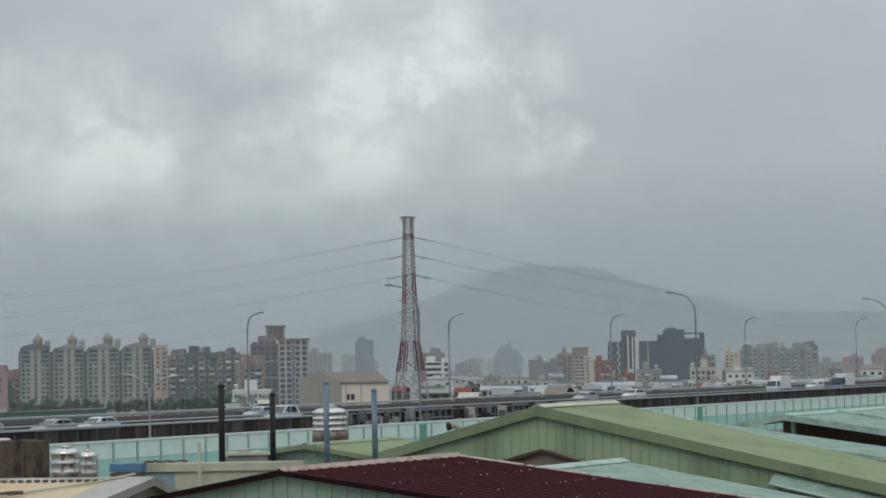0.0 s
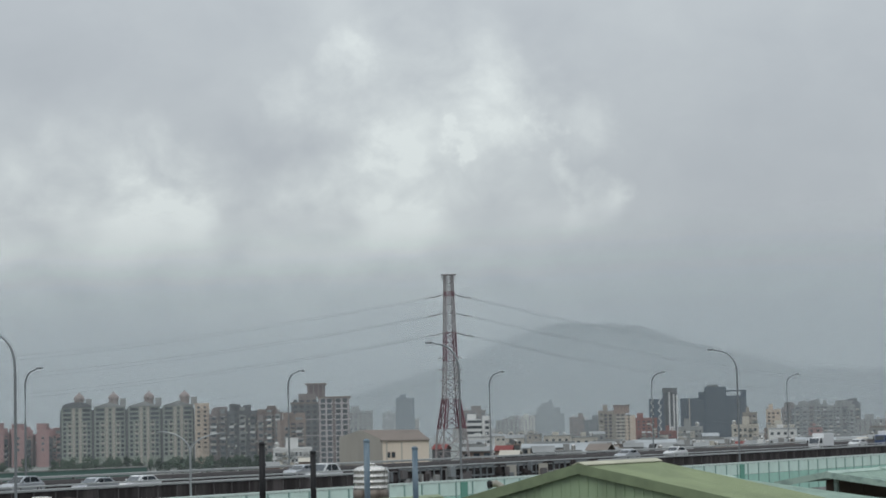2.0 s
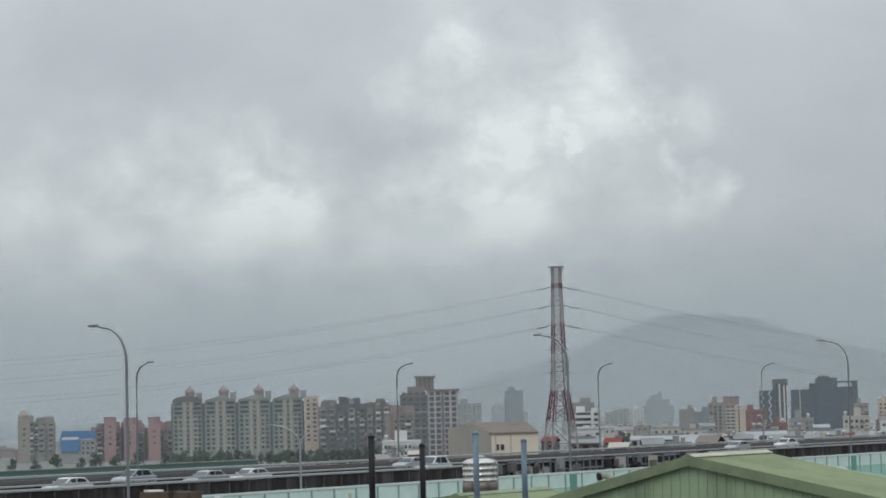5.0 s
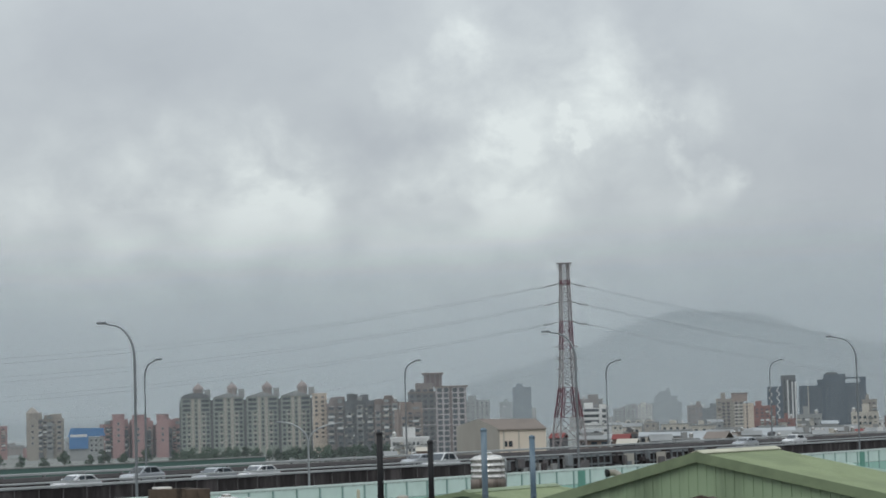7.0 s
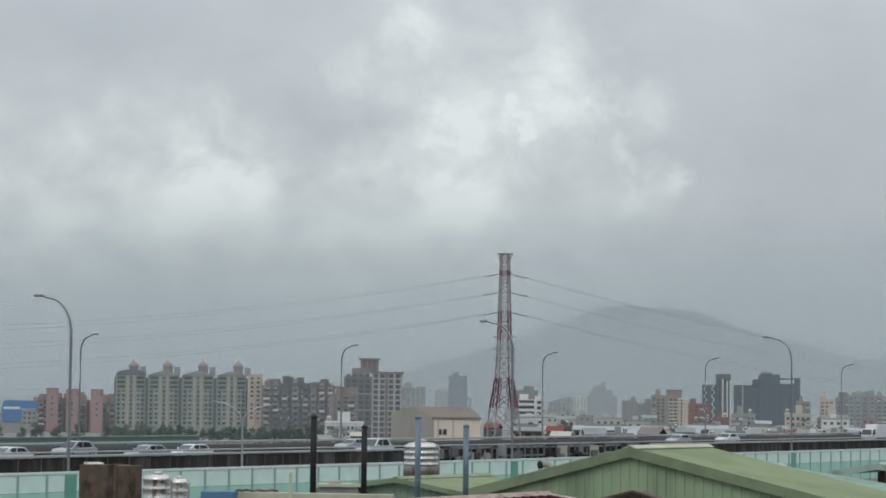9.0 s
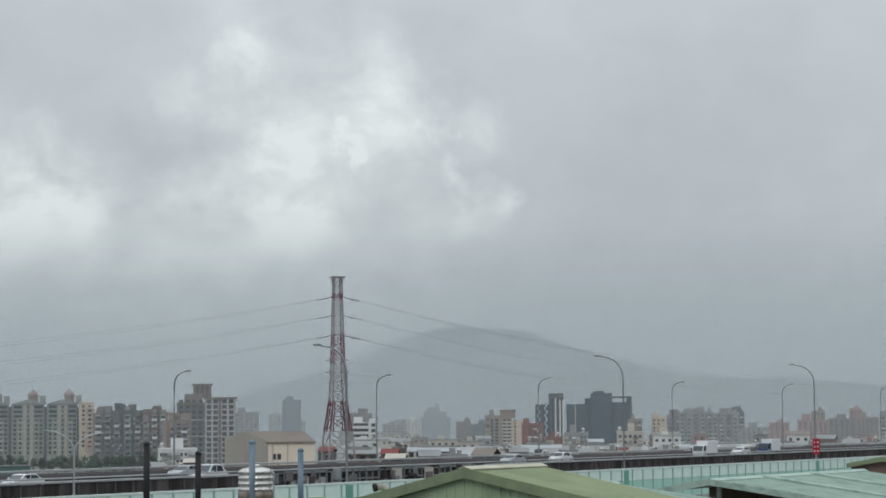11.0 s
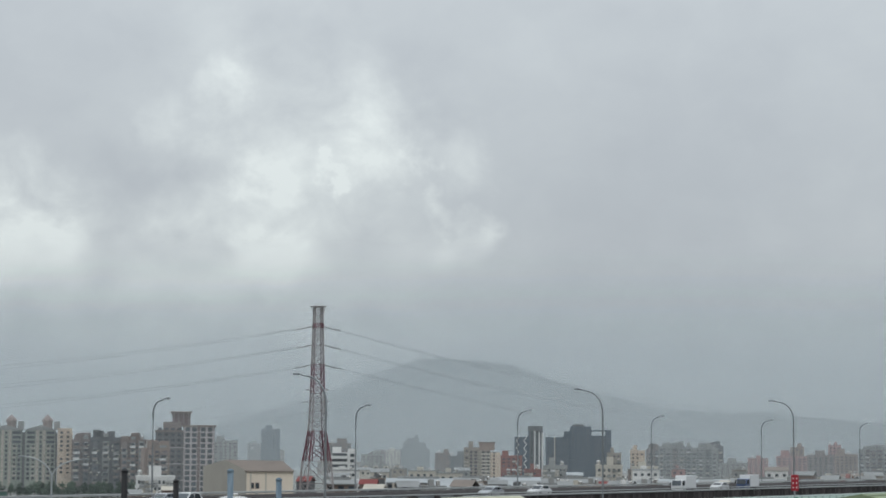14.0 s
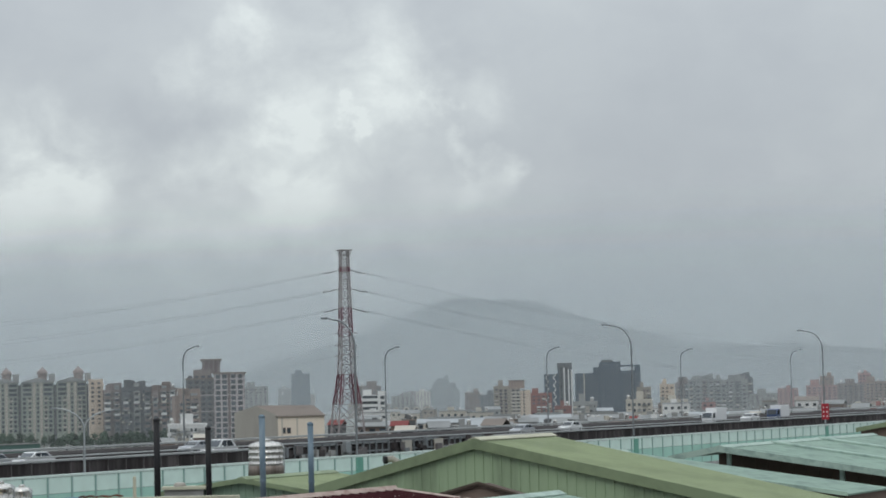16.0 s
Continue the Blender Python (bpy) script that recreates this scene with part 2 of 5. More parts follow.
M_WALL_GREEN2 = material("moss_green_sheet_wall", (0.295, 0.385, 0.245), 0.6, vary=0.18, scale=0.5, fine=12, stain=(0.10, 0.13, 0.08), stain_amount=0.5, streak=7)
M_ROOF_GREEN = material("moss_green_sheet_roof", (0.255, 0.305, 0.175), 0.55, vary=0.12, scale=0.35, fine=8, stain=(0.17, 0.21, 0.12), stain_amount=0.5)
M_TRIM_GREEN = material("green_flashing", (0.21, 0.265, 0.155), 0.55, vary=0.15, scale=0.6, stain=(0.08, 0.10, 0.06), stain_amount=0.5)
M_ROOF_TEAL = material("pale_teal_sheet_roof", (0.225, 0.322, 0.262), 0.7, vary=0.22, scale=0.7, fine=9, stain=(0.13, 0.19, 0.165), stain_amount=0.7, stain_scale=1.4)
M_TRIM_TEAL = material("teal_flashing", (0.35, 0.46, 0.40), 0.5, vary=0.2, scale=0.8, stain=(0.15, 0.22, 0.2), stain_amount=0.6, stain_scale=2)
M_ROOF_TAN = material("sandy_sheet_roof", (0.55, 0.44, 0.28), 0.6, vary=0.12, scale=0.7, fine=12, stain=(0.36, 0.27, 0.16), stain_amount=0.4)
M_FLASH_GREY = material("dull_zinc_flashing", (0.38, 0.36, 0.32), 0.6, 0.1, vary=0.2, scale=1, stain=(0.2, 0.19, 0.16), stain_amount=0.6)
M_CREAM = material("cream_sheet", (0.50, 0.49, 0.38), 0.7, vary=0.15, scale=0.7, stain=(0.25, 0.24, 0.18), stain_amount=0.5, streak=4)
M_PALEBLUE = material("pale_blue_sheet", (0.26, 0.36, 0.38), 0.6, vary=0.15, stain=(0.16, 0.2, 0.2), stain_amount=0.4)
M_BLUE = material("blue_tarpaulin", (0.08, 0.18, 0.30), 0.6, vary=0.2)
M_RUST = material("rusty_plate", (0.14, 0.055, 0.03), 0.9, vary=0.4, scale=3, stain=(0.04, 0.02, 0.015), stain_amount=0.7, stain_scale=4)
M_BLACKPIPE = material("black_pipe", (0.006, 0.006, 0.008), 0.6, vary=0.2, bump=0)
M_BLUEPIPE = material("blue_grey_pipe", (0.095, 0.15, 0.20), 0.6, vary=0.2, scale=2, stain=(0.28, 0.34, 0.38), stain_amount=0.5, stain_scale=2.5, streak=5)
M_STAINLESS = material("stainless_tank", (0.60, 0.58, 0.55), 0.24, 0.9, vary=0.25, scale=4, fine=30, bump=0.05)
M_TANKRUST = material("streaked_tank_foot", (0.26, 0.22, 0.19), 0.5, 0.4, vary=0.4, scale=3, stain=(0.06, 0.045, 0.035), stain_amount=0.8, stain_scale=3, streak=6)
# dark brown; on the shed and store walls it stands for indoor shade
M_DARKROOM = material("dark_brown_and_store_shade", (0.10, 0.075, 0.06), 0.9, vary=0.3)
M_BROWNWALL = material("brown_render", (0.19, 0.14, 0.115), 0.9, vary=0.25, scale=1)
M_GLASS = material("dark_window_glass", (0.045, 0.055, 0.065), 0.15, vary=0.5, scale=0.15, fine=1.0, bump=0, per_object=0.5, spec=0.5)
M_SIGNRED = material("red_sign", (0.32, 0.016, 0.03), 0.5, vary=0.1)
M_SIGNWHITE = material("sign_white", (0.75, 0.74, 0.72), 0.5, vary=0.05)
M_CARWHITE = material("white_car_paint", (0.72, 0.73, 0.74), 0.25, vary=0.03, bump=0, spec=0.6)
M_CARSILVER = material("silver_car_paint", (0.45, 0.47, 0.50), 0.3, 0.5, vary=0.03, bump=0, spec=0.6)
M_CARBLUE = material("blue_car_paint", (0.06, 0.10, 0.22), 0.3, 0.2, vary=0.03, bump=0, spec=0.6)
M_TYRE = material("tyre_rubber", (0.02, 0.02, 0.02), 0.9, bump=0)
M_RIM = material("wheel_rim", (0.4, 0.4, 0.42), 0.35, 0.8, bump=0)
M_LAMP_RED = material("tail_lamp", (0.35, 0.02, 0.02), 0.3, bump=0)
M_LAMP_CLEAR = material("head_lamp", (0.7, 0.72, 0.75), 0.15, bump=0)
M_LEAF = leaf_material("dark_foliage", (0.045, 0.075, 0.045))
M_BARK = material("bark", (0.09, 0.07, 0.05), 0.95)


# ---------------------------------------------------------------- building helpers
def part(name, bm, mat, parent=None, label="", smooth=False):
    me = bpy.data.meshes.new(name)
    bm.to_mesh(me)
    bm.free()
    me.materials.append(mat)
    if smooth:
        me.shade_smooth()
    ob = new(name, me)
    ob.parent = parent
    if label:
        ob["label"] = label
    return ob


def thing(name, place, turn=0.0, label="", category="", group="", kind=""):
    e = new(name)
    e.empty_display_size = 0.3
    e.matrix_world = pose(place[0], place[1], place[2], 0, 0, turn)
    return tagged(e, label, category, group, kind)


def again(name, source, parent, x, y, z, rz=0.0, sx=1.0, sy=1.0, sz=1.0):
    """A further piece on the mesh of another."""
    ob = new(name, source.data)
    ob.parent = parent
    ob.location, ob.rotation_euler, ob.scale = (x, y, z), (0, 0, rz), (sx, sy, sz)
    return ob


def box(x0, x1, y0, y1, z0, z1, bm=None, bevel=0.0):
    bm = bm or bmesh.new()
    v = [bm.verts.new((x, y, z)) for z in (z0, z1) for x, y in ((x0, y0), (x1, y0), (x1, y1), (x0, y1))]
    fs = [bm.faces.new([v[i] for i in q]) for q in ((3, 2, 1, 0), (4, 5, 6, 7), (0, 1, 5, 4), (1, 2, 6, 5), (2, 3, 7, 6), (3, 0, 4, 7))]
    if bevel:
        bmesh.ops.bevel(bm, geom=list({e for f in fs for e in f.edges}), offset=bevel, segments=2, affect="EDGES", profile=0.5)
    return bm


def prism(points, y0, y1, bm=None):
    """A closed outline in x and z, drawn out along y."""
    bm = bm or bmesh.new()
    a = [bm.verts.new((x, y0, z)) for x, z in points]
    b = [bm.verts.new((x, y1, z)) for x, z in points]
    bm.faces.new(a)
    bm.faces.new(b[::-1])
    n = len(points)
    for i in range(n):
        bm.faces.new((a[i], b[i], b[(i + 1) % n], a[(i + 1) % n]))
    bmesh.ops.recalc_face_normals(bm, faces=bm.faces)
    return bm


def turned(profile, segments=16, bm=None, cx=0.0, cy=0.0):
    """A lathe form round z from (radius, height) pairs, closed at both ends."""
    bm = bm or bmesh.new()
    rings = []
    for r, z in profile:
        rings.append([bm.verts.new((cx + r * math.cos(2 * math.pi * k / segments), cy + r * math.sin(2 * math.pi * k / segments), z)) for k in range(segments)])
    for a, b in zip(rings, rings[1:]):
        for k in range(segments):
            bm.faces.new((a[k], a[(k + 1) % segments], b[(k + 1) % segments], b[k]))
    bm.faces.new(rings[0][::-1])
    bm.faces.new(rings[-1])
    return bm


def bar(bm, a, b, r, sides=4, r2=None):
    """A straight bar from a to b."""
    a, b = Vector(a), Vector(b)
    q = (b - a).to_track_quat("Z", "Y")
    ends = []
    for p, rad in ((a, r), (b, r if r2 is None else r2)):
        ends.append([bm.verts.new(p + q @ Vector((rad * math.cos(2 * math.pi * (k + 0.5) / sides), rad * math.sin(2 * math.pi * (k + 0.5) / sides), 0))) for k in range(sides)])
    for k in range(sides):
        bm.faces.new((ends[0][k], ends[0][(k + 1) % sides], ends[1][(k + 1) % sides], ends[1][k]))
    bm.faces.new(ends[0][::-1])
    bm.faces.new(ends[1])
    return bm


def tube(bm, points, r, sides=6, r_end=None):
    """A bent tube along points."""
    pts = [Vector(p) for p in points]
    rings = []
    for i, p in enumerate(pts):
        way = (pts[min(i + 1, len(pts) - 1)] - pts[max(i - 1, 0)]).normalized()
        q = way.to_track_quat("Z", "Y")
        rad = r if r_end is None else r + (r_end - r) * i / (len(pts) - 1)
        rings.append([bm.verts.new(p + q @ Vector((rad * math.cos(2 * math.pi * k / sides), rad * math.sin(2 * math.pi * k / sides), 0))) for k in range(sides)])
    for a, b in zip(rings, rings[1:]):
        for k in range(sides):
            bm.faces.new((a[k], a[(k + 1) % sides], b[(k + 1) % sides], b[k]))
    bm.faces.new(rings[0][::-1])
    bm.faces.new(rings[-1])
    return bm


# ---------------------------------------------------------------- ground, hills, mist
bm = bmesh.new()
bmesh.ops.create_grid(bm, x_segments=60, y_segments=60, size=4900)
g = part("ground", bm, M_GROUND)
tagged(g, "grey built-up city ground reaching to the hills", "ground", kind="structure")


def hills():
    bm = bmesh.new()
    nx, ny = 160, 24
    rows = []
    for j in range(ny + 1):
        row = []
        for i in range(nx + 1):
            b = -1900 + 4200 * i / nx
            d = 3300 + 1400 * j / ny
            up = j / ny
            rise = 1 / (1 + math.exp(-(b + 250) / 170))
            crest = 68 * rise + 68 * math.exp(-((b - 190) / 230) ** 2) + 46 * rise * math.exp(-((b - 50) / 480) ** 2)
            rough = noise.fractal(Vector((b * 0.006, d * 0.0015, 0.0)), 0.8, 2.0, 5)
            h = (crest * up ** 0.75 + 13 * rough * up) * d / ARC
            row.append(bm.verts.new((b * d / ARC, d, max(0.0, h + 19 * up) - 1)))
        rows.append(row)
    for a, c in zip(rows, rows[1:]):
        for i in range(nx):
            bm.faces.new((a[i], a[i + 1], c[i + 1], c[i]))
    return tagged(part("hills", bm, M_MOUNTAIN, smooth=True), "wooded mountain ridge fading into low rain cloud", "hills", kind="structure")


hills()
# the rain mist that lies over the city thickens with distance
for d, density in ((800, 0.10), (1060, 0.08), (1330, 0.17), (1780, 0.215), (2350, 0.22), (2700, 0.24), (2900, 0.24), (3080, 0.24), (3260, 0.24)):
    bm = bmesh.new()
    w, n, low, top = d * 0.6, 16, EYE[2] + 110 * d / ARC, EYE[2] + 390 * d / ARC
    cols = []
    for i in range(n + 1):
        a = -1 + 2 * i / n
        cols.append([bm.verts.new((w * a, d - 0.06 * d * a * a, z)) for z in (0.0, top * 0.5, top)])
    for a, c in zip(cols, cols[1:]):
        for k in range(2):
            bm.faces.new((a[k], c[k], c[k + 1], a[k + 1]))
    tagged(part("rain_mist", bm, haze_material("rain_mist", density, low, top)), "thin grey veil of drifting rain mist", "mist", kind="stuff")

# ---------------------------------------------------------------- elevated road
ROAD = pose(0, 156.3, 0, 0, 0, 58)     # x along the road, y across it, away from the eye


WIDE = 1.3                             # the road's own unit in metres, laid out from the eye


def hw(x, y, z):
    return Vector(EYE) + WIDE * (ROAD @ Vector((x, y, z)) - Vector(EYE))


def on_road(name, x, y, z, label, category, group="", kind="", turn=0.0):
    e = thing(name, hw(x, y, z), 58 + turn, label, category, group, kind)
    e.scale = (WIDE,) * 3
    return e


S0, S1 = -90.0, 300.0
deck = on_road("road", 0, 0, 0, "elevated asphalt motorway deck on concrete piers", "road", kind="structure")
part("deck_slab", box(S0, S1, 16.6, 36.4, 13.4, 14.6), M_ASPHALT, deck)
part("ramp_slab", box(S0, S1, 0.3, 15.6, 11.4, 12.4), M_ASPHALT, deck)
part("girder", box(S0, S1, 18, 35, 11.8, 13.4), M_CONCRETE, deck)
for k in range(10):
    part("pier", box(S0 + 20 + k * 40 - 1.2, S0 + 20 + k * 40 + 1.2, 5, 32, 0, 11.4, bevel=0.15), M_CONCRETE, deck)
lane = None
for y in (20.3, 24.0, 27.7, 31.4):
    for k in range(27):
        x = S0 + 5 + k * 14
        if lane is None:
            lane = part("lane_mark", box(-2, 2, -0.08, 0.08, 0, 0.006), M_SIGNWHITE, deck)
            lane.location = (x, y, 14.602)
        else:
            again("lane_mark", lane, deck, x, y, 14.602)

parapet = on_road("parapet", 0, 0, 0, "dark weathered concrete parapet with a pale steel rail", "parapet", kind="structure")
seg = post = None
for k in range(int((S1 - S0) / 2)):
    x = S0 + 1 + 2 * k
    if seg is None:
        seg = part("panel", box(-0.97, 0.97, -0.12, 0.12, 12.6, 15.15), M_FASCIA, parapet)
        post = part("post", box(-0.028, 0.028, -0.16, 0.15, 12.6, 15.17), M_FASCIA_POST, parapet)
        seg.location, post.location = (x, 16.3, 0), (x + 1, 16.3, 0)
    else:
        again("panel", seg, parapet, x, 16.3, 0)
        again("post", post, parapet, x + 1, 16.3, 0)
part("rail", box(S0, S1, 16.08, 16.5, 15.18, 15.34, bevel=0.03), M_RAIL, parapet)
part("upper_rail", box(S0, S1, 16.2, 16.34, 15.46, 15.58, bevel=0.03), M_RAIL, parapet)
far_parapet = on_road("parapet", 0, 0, 0, "weathered concrete parapet with a pale rail along the motorway", "parapet", kind="structure")
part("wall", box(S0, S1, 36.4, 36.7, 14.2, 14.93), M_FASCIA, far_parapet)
part("coping", box(S0, S1, 36.36, 36.74, 14.932, 15.25, bevel=0.03), M_FASCIA_POST, far_parapet)
part("rail", box(S0, S1, 36.38, 36.72, 15.36, 15.55, bevel=0.03), M_RAIL, far_parapet)
post = None
for k in range(int((S1 - S0) / 4)):
    if post is None:
        post = part("post", box(-0.06, 0.06, 36.45, 36.65, 15.25, 15.36), M_RAIL, far_parapet)
        post.location = (S0 + 4 * k, 0, 0)
    else:
        again("post", post, far_parapet, S0 + 4 * k, 0, 0)

# green noise barrier along the near ramp
barrier = on_road("noise_barrier", 0, 0, 0, "translucent sea-green noise barrier with dark posts and a pale cap", "barrier", kind="structure")
BX0, BX1 = -90.0, 250.0
up_p = lo_p = bp = None
for k in range(int((BX1 - BX0) / 2.1)):
    x = BX0 + 2.1 * k
    if up_p is None:
        up_p = part("upper_pane", box(0.06, 2.04, -0.02, 0.02, 14.02, 14.92), M_PANEL_TOP, barrier)
        lo_p = part("lower_pane", box(0.06, 2.04, -0.025, 0.025, 12.4, 14.0), M_PANEL_LOW, barrier)
        bp = part("post", box(-0.055, 0.055, -0.08, 0.06, 12.3, 14.93), M_PANEL_POST, barrier)
        for o in (up_p, lo_p, bp):
            o.location = (x, 0, 0)
    else:
        again("upper_pane", up_p, barrier, x, 0, 0)
        again("lower_pane", lo_p, barrier, x, 0, 0)
        again("post", bp, barrier, x, 0, 0)
part("cap", box(BX0, BX1, -0.06, 0.08, 14.93, 15.08, bevel=0.02), M_PANEL_CAP, barrier)
part("kerb_wall", box(BX0, BX1, -0.2, 0.2, 11.2, 12.38), M_CONCRETE, barrier)

far_barrier = on_road("noise_barrier", 0, 0, 0, "dull green noise barrier beyond the motorway", "barrier", kind="structure")
part("wall", box(-74, 34, 60, 60.2, 9, 15.3), M_FAR_BARRIER, far_barrier)
part("cap", box(-74, 34, 59.95, 60.25, 15.31, 15.42), M_CONCRETE, far_barrier)
part("footing", box(-74, 34, 59.8, 60.4, 0, 9), M_CONCRETE, far_barrier)


def lamp(x, y, base, head, arm, label):
    """Tapered post that bends over into a short arm with a flat lantern; arm: its reach across the road."""
    e = on_road("street_lamp", x, y, base, label, "street lamp", "motorway lamps")
    h, rad, sgn = head - base, abs(arm) * 0.72, (1 if arm > 0 else -1)
    pts = [(0, 0, 0.35), (0, 0, h * 0.5), (0, 0, h - rad - 0.25)]
    for k in range(1, 8):
        a = math.pi / 2 * k / 7
        pts.append((0, sgn * rad * (1 - math.cos(a)), h - rad - 0.25 + (rad + 0.1) * math.sin(a)))
    pts.append((0, arm - sgn * 0.35, h - 0.05))
    part("pole", tube(bmesh.new(), pts, 0.082, 8, 0.045), M_LAMPPOST, e)
    part("base_plate", turned([(0.24, 0), (0.24, 0.12), (0.14, 0.2), (0.13, 0.45)], 10), M_STEEL, e)
    bm = box(-0.13, 0.13, -0.34, 0.26, -0.07, 0.06, bevel=0.05)
    ln = part("lantern", bm, M_LAMPPOST, e)
    ln.location = (0, arm, h)
    gl = part("lens", box(-0.09, 0.09, -0.24, 0.16, -0.095, -0.07), M_LAMP_CLEAR, ln)
    return e


for x, head in ((-46.25, 24.4), (-2.9, 24.56), (41.1, 24.75), (86.8, 24.85), (131.5, 24.95), (176.0, 25.0)):
    lamp(x, 0.15, 12.4, head, 2.45, "tall grey street lamp with a curved arm at the barrier")
    part("mount", box(x - 0.42, x + 0.42, -0.1, 0.13, 12.9, 14.9, bevel=0.03), M_BARRIER_BOX, barrier)
for x, head in ((-39.5, 23.8), (-6.95, 23.8), (26.3, 23.85), (60.15, 24.0), (95.4, 24.2), (132.6, 24.2), (171.0, 24.3), (213.6, 24.5), (254.0, 24.6)):
    lamp(x, 36.9, 14.2, head, -1.45, "grey street lamp with a curved arm on the far parapet")

# ---------------------------------------------------------------- pylon and its wires
TX, TY = at(-58, 541)[:2]
pylon = thing("pylon", (TX, TY, 0), 18, "red and white lattice power pylon", "pylon")
OUTLINE = [(0, 3.75), (8, 3.4), (13, 3.1), (17.4, 2.75), (21, 2.2), (24.6, 1.75), (29.5, 1.48), (33.7, 1.35), (40.7, 1.2), (50.2, 0.98), (54.6, 0.92)]
STAGES = [0, 6, 12, 17.4, 21, 24.6, 27, 29.4, 31.6, 33.7, 36, 38.3, 40.7, 43, 45.4, 47.6, 49.4, 50.6, 52.6, 54.6]


def half_width(z):
    for (z0, a), (z1, b) in zip(OUTLINE, OUTLINE[1:]):
        if z <= z1:
            return a + (b - a) * (z - z0) / (z1 - z0)
    return OUTLINE[-1][1]


corners = [(1, 1), (1, -1), (-1, -1), (-1, 1)]
for z0, z1 in zip(STAGES, STAGES[1:]):
    a, b, zc = half_width(z0), half_width(z1), (z0 + z1) / 2
    red_band = 17.4 < zc < 24.6 or 33.7 < zc < 40.7 or 49.4 < zc < 50.6
    foot = zc < 24.6
    bm = bmesh.new()
    th = 0.22 if foot else 0.15
    for sx, sy in corners:
        bar(bm, (sx * a, sy * a, z0), (sx * b, sy * b, z1), th)
        if 17.4 < zc < 24.6:                       # doubled legs where the foot spreads
            bar(bm, (sx * (a - 0.75), sy * a, z0), (sx * (b - 0.45), sy * b, z1), th * 0.7)
    for k in range(4):
        p, q = corners[k], corners[(k + 1) % 4]
        web = th * (0.42 if foot else 0.6)
        bar(bm, (p[0] * a, p[1] * a, z0), (q[0] * b, q[1] * b, z1), web)
        bar(bm, (q[0] * a, q[1] * a, z0), (p[0] * b, p[1] * b, z1), web)
        bar(bm, (p[0] * b, p[1] * b, z1), (q[0] * b, q[1] * b, z1), web)
    part("lattice_section", bm, M_RED if red_band else M_WHITE, pylon, "red lattice section" if red_band else "white lattice section")
bm = box(-1.65, 1.65, -1.3, 1.3, 54.6, 54.85)
for sx in (-1, 1):
    for sy in (-1, 1):
        bar(bm, (sx * 1.6, sy * 1.25, 54.8), (sx * 0.95, sy * 0.95, 53.2), 0.08)
part("top_platform", bm, M_WHITE, pylon)
ARMS = [(49.8, 1.9), (45.3, 2.0), (40.5, 2.1), (34.5, 3.0), (31.6, 3.0), (29.0, 3.0)]
for z, r in ARMS:
    for s in (-1, 1):
        bm = bmesh.new()
        for sy in (-0.9, 0.9):
            bar(bm, (s * 1.0, sy, z - 0.25), (s * r, 0, z), 0.06)
            bar(bm, (s * 1.0, sy, z + 0.6), (s * r, 0, z), 0.05)
        part("cross_arm", bm, M_WHITE, pylon)


def wire(name, a, b, sag, label, thick=0.019):
    bm = bmesh.new()
    a, b = Vector(a), Vector(b)
    pts = []
    for k in range(41):
        f = k / 40
        p = a.lerp(b, f)
        p.z -= sag * 4 * f * (1 - f)
        pts.append(p)
    tube(bm, pts, thick, 4)
    tagged(part(name, bm, M_WIRE), label, "cable", "pylon wires")
    return pts


PM = pose(TX, TY, 0, 0, 0, 18)
for n, (z, r) in enumerate(ARMS[:3]):
    for side, end, sag in ((-1, (-350, 520), 14.5), (1, (345, 830), 19.5)):
        tip = PM @ Vector((side * r, 0, z))
        for pair in (0, 1):
            far = Vector((end[0], end[1] + pair * 9, z - 1.0 - pair * 2.4))
            f = 0.010
            clamp = tip.lerp(far, f)
            clamp.z = tip.z - 0.5 - 0.3 * pair
            ins = bmesh.new()
            tube(ins, [tip, tip.lerp(clamp, 0.5) + Vector((0, 0, -0.15)), clamp], 0.07, 6)
            part("insulator", ins, M_INSUL, pylon, "dark ribbed insulator string").matrix_parent_inverse = PM.inverted()
            wire("power_line", clamp, far, sag, "thin dark high-voltage wire sagging from the pylon")
for n, (z, r) in enumerate(ARMS[3:]):
    for side, end, sag in ((-1, (-330, 700), 15.0), (1, (300, 900), 17.0)):
        tip = PM @ Vector((side * r, 0, z))
        wire("power_line", tip, (end[0], end[1], z + 2), sag, "thin dark lower wire sagging from the pylon", 0.011)


# ---------------------------------------------------------------- city beyond the road
def wall_paint(name, c, stain=0.35):
    return material(name, c, 0.85, vary=0.12, scale=0.12, fine=1.2, bump=0, stain=tuple(v * 0.55 for v in c), stain_amount=stain, stain_scale=0.12, streak=5)


P_GREENGREY = wall_paint("grey_green_tile", (0.285, 0.315, 0.27))
P_PILASTER = wall_paint("warm_pilaster", (0.43, 0.40, 0.345), 0.2)
P_BEIGE = wall_paint("beige_tile", (0.52, 0.43, 0.345))
P_TRIM = wall_paint("pale_trim", (0.46, 0.43, 0.375), 0.2)
P_BROWN = wall_paint("brown_tile", (0.185, 0.14, 0.12))
P_DOME = wall_paint("dull_terracotta", (0.26, 0.215, 0.20))
P_TAN = wall_paint("tan_tile", (0.27, 0.205, 0.175))
P_DARKGREY = wall_paint("dark_grey_tile", (0.115, 0.12, 0.125))
P_SLATE = wall_paint("slate_blue_cladding", (0.066, 0.088, 0.115), 0.15)
P_SLATEGRID = wall_paint("slate_window_grid", (0.15, 0.175, 0.20), 0.1)
P_PLUM = wall_paint("plum_tile", (0.135, 0.10, 0.10))
P_WHITE = wall_paint("white_paint", (0.64, 0.64, 0.63), 0.25)
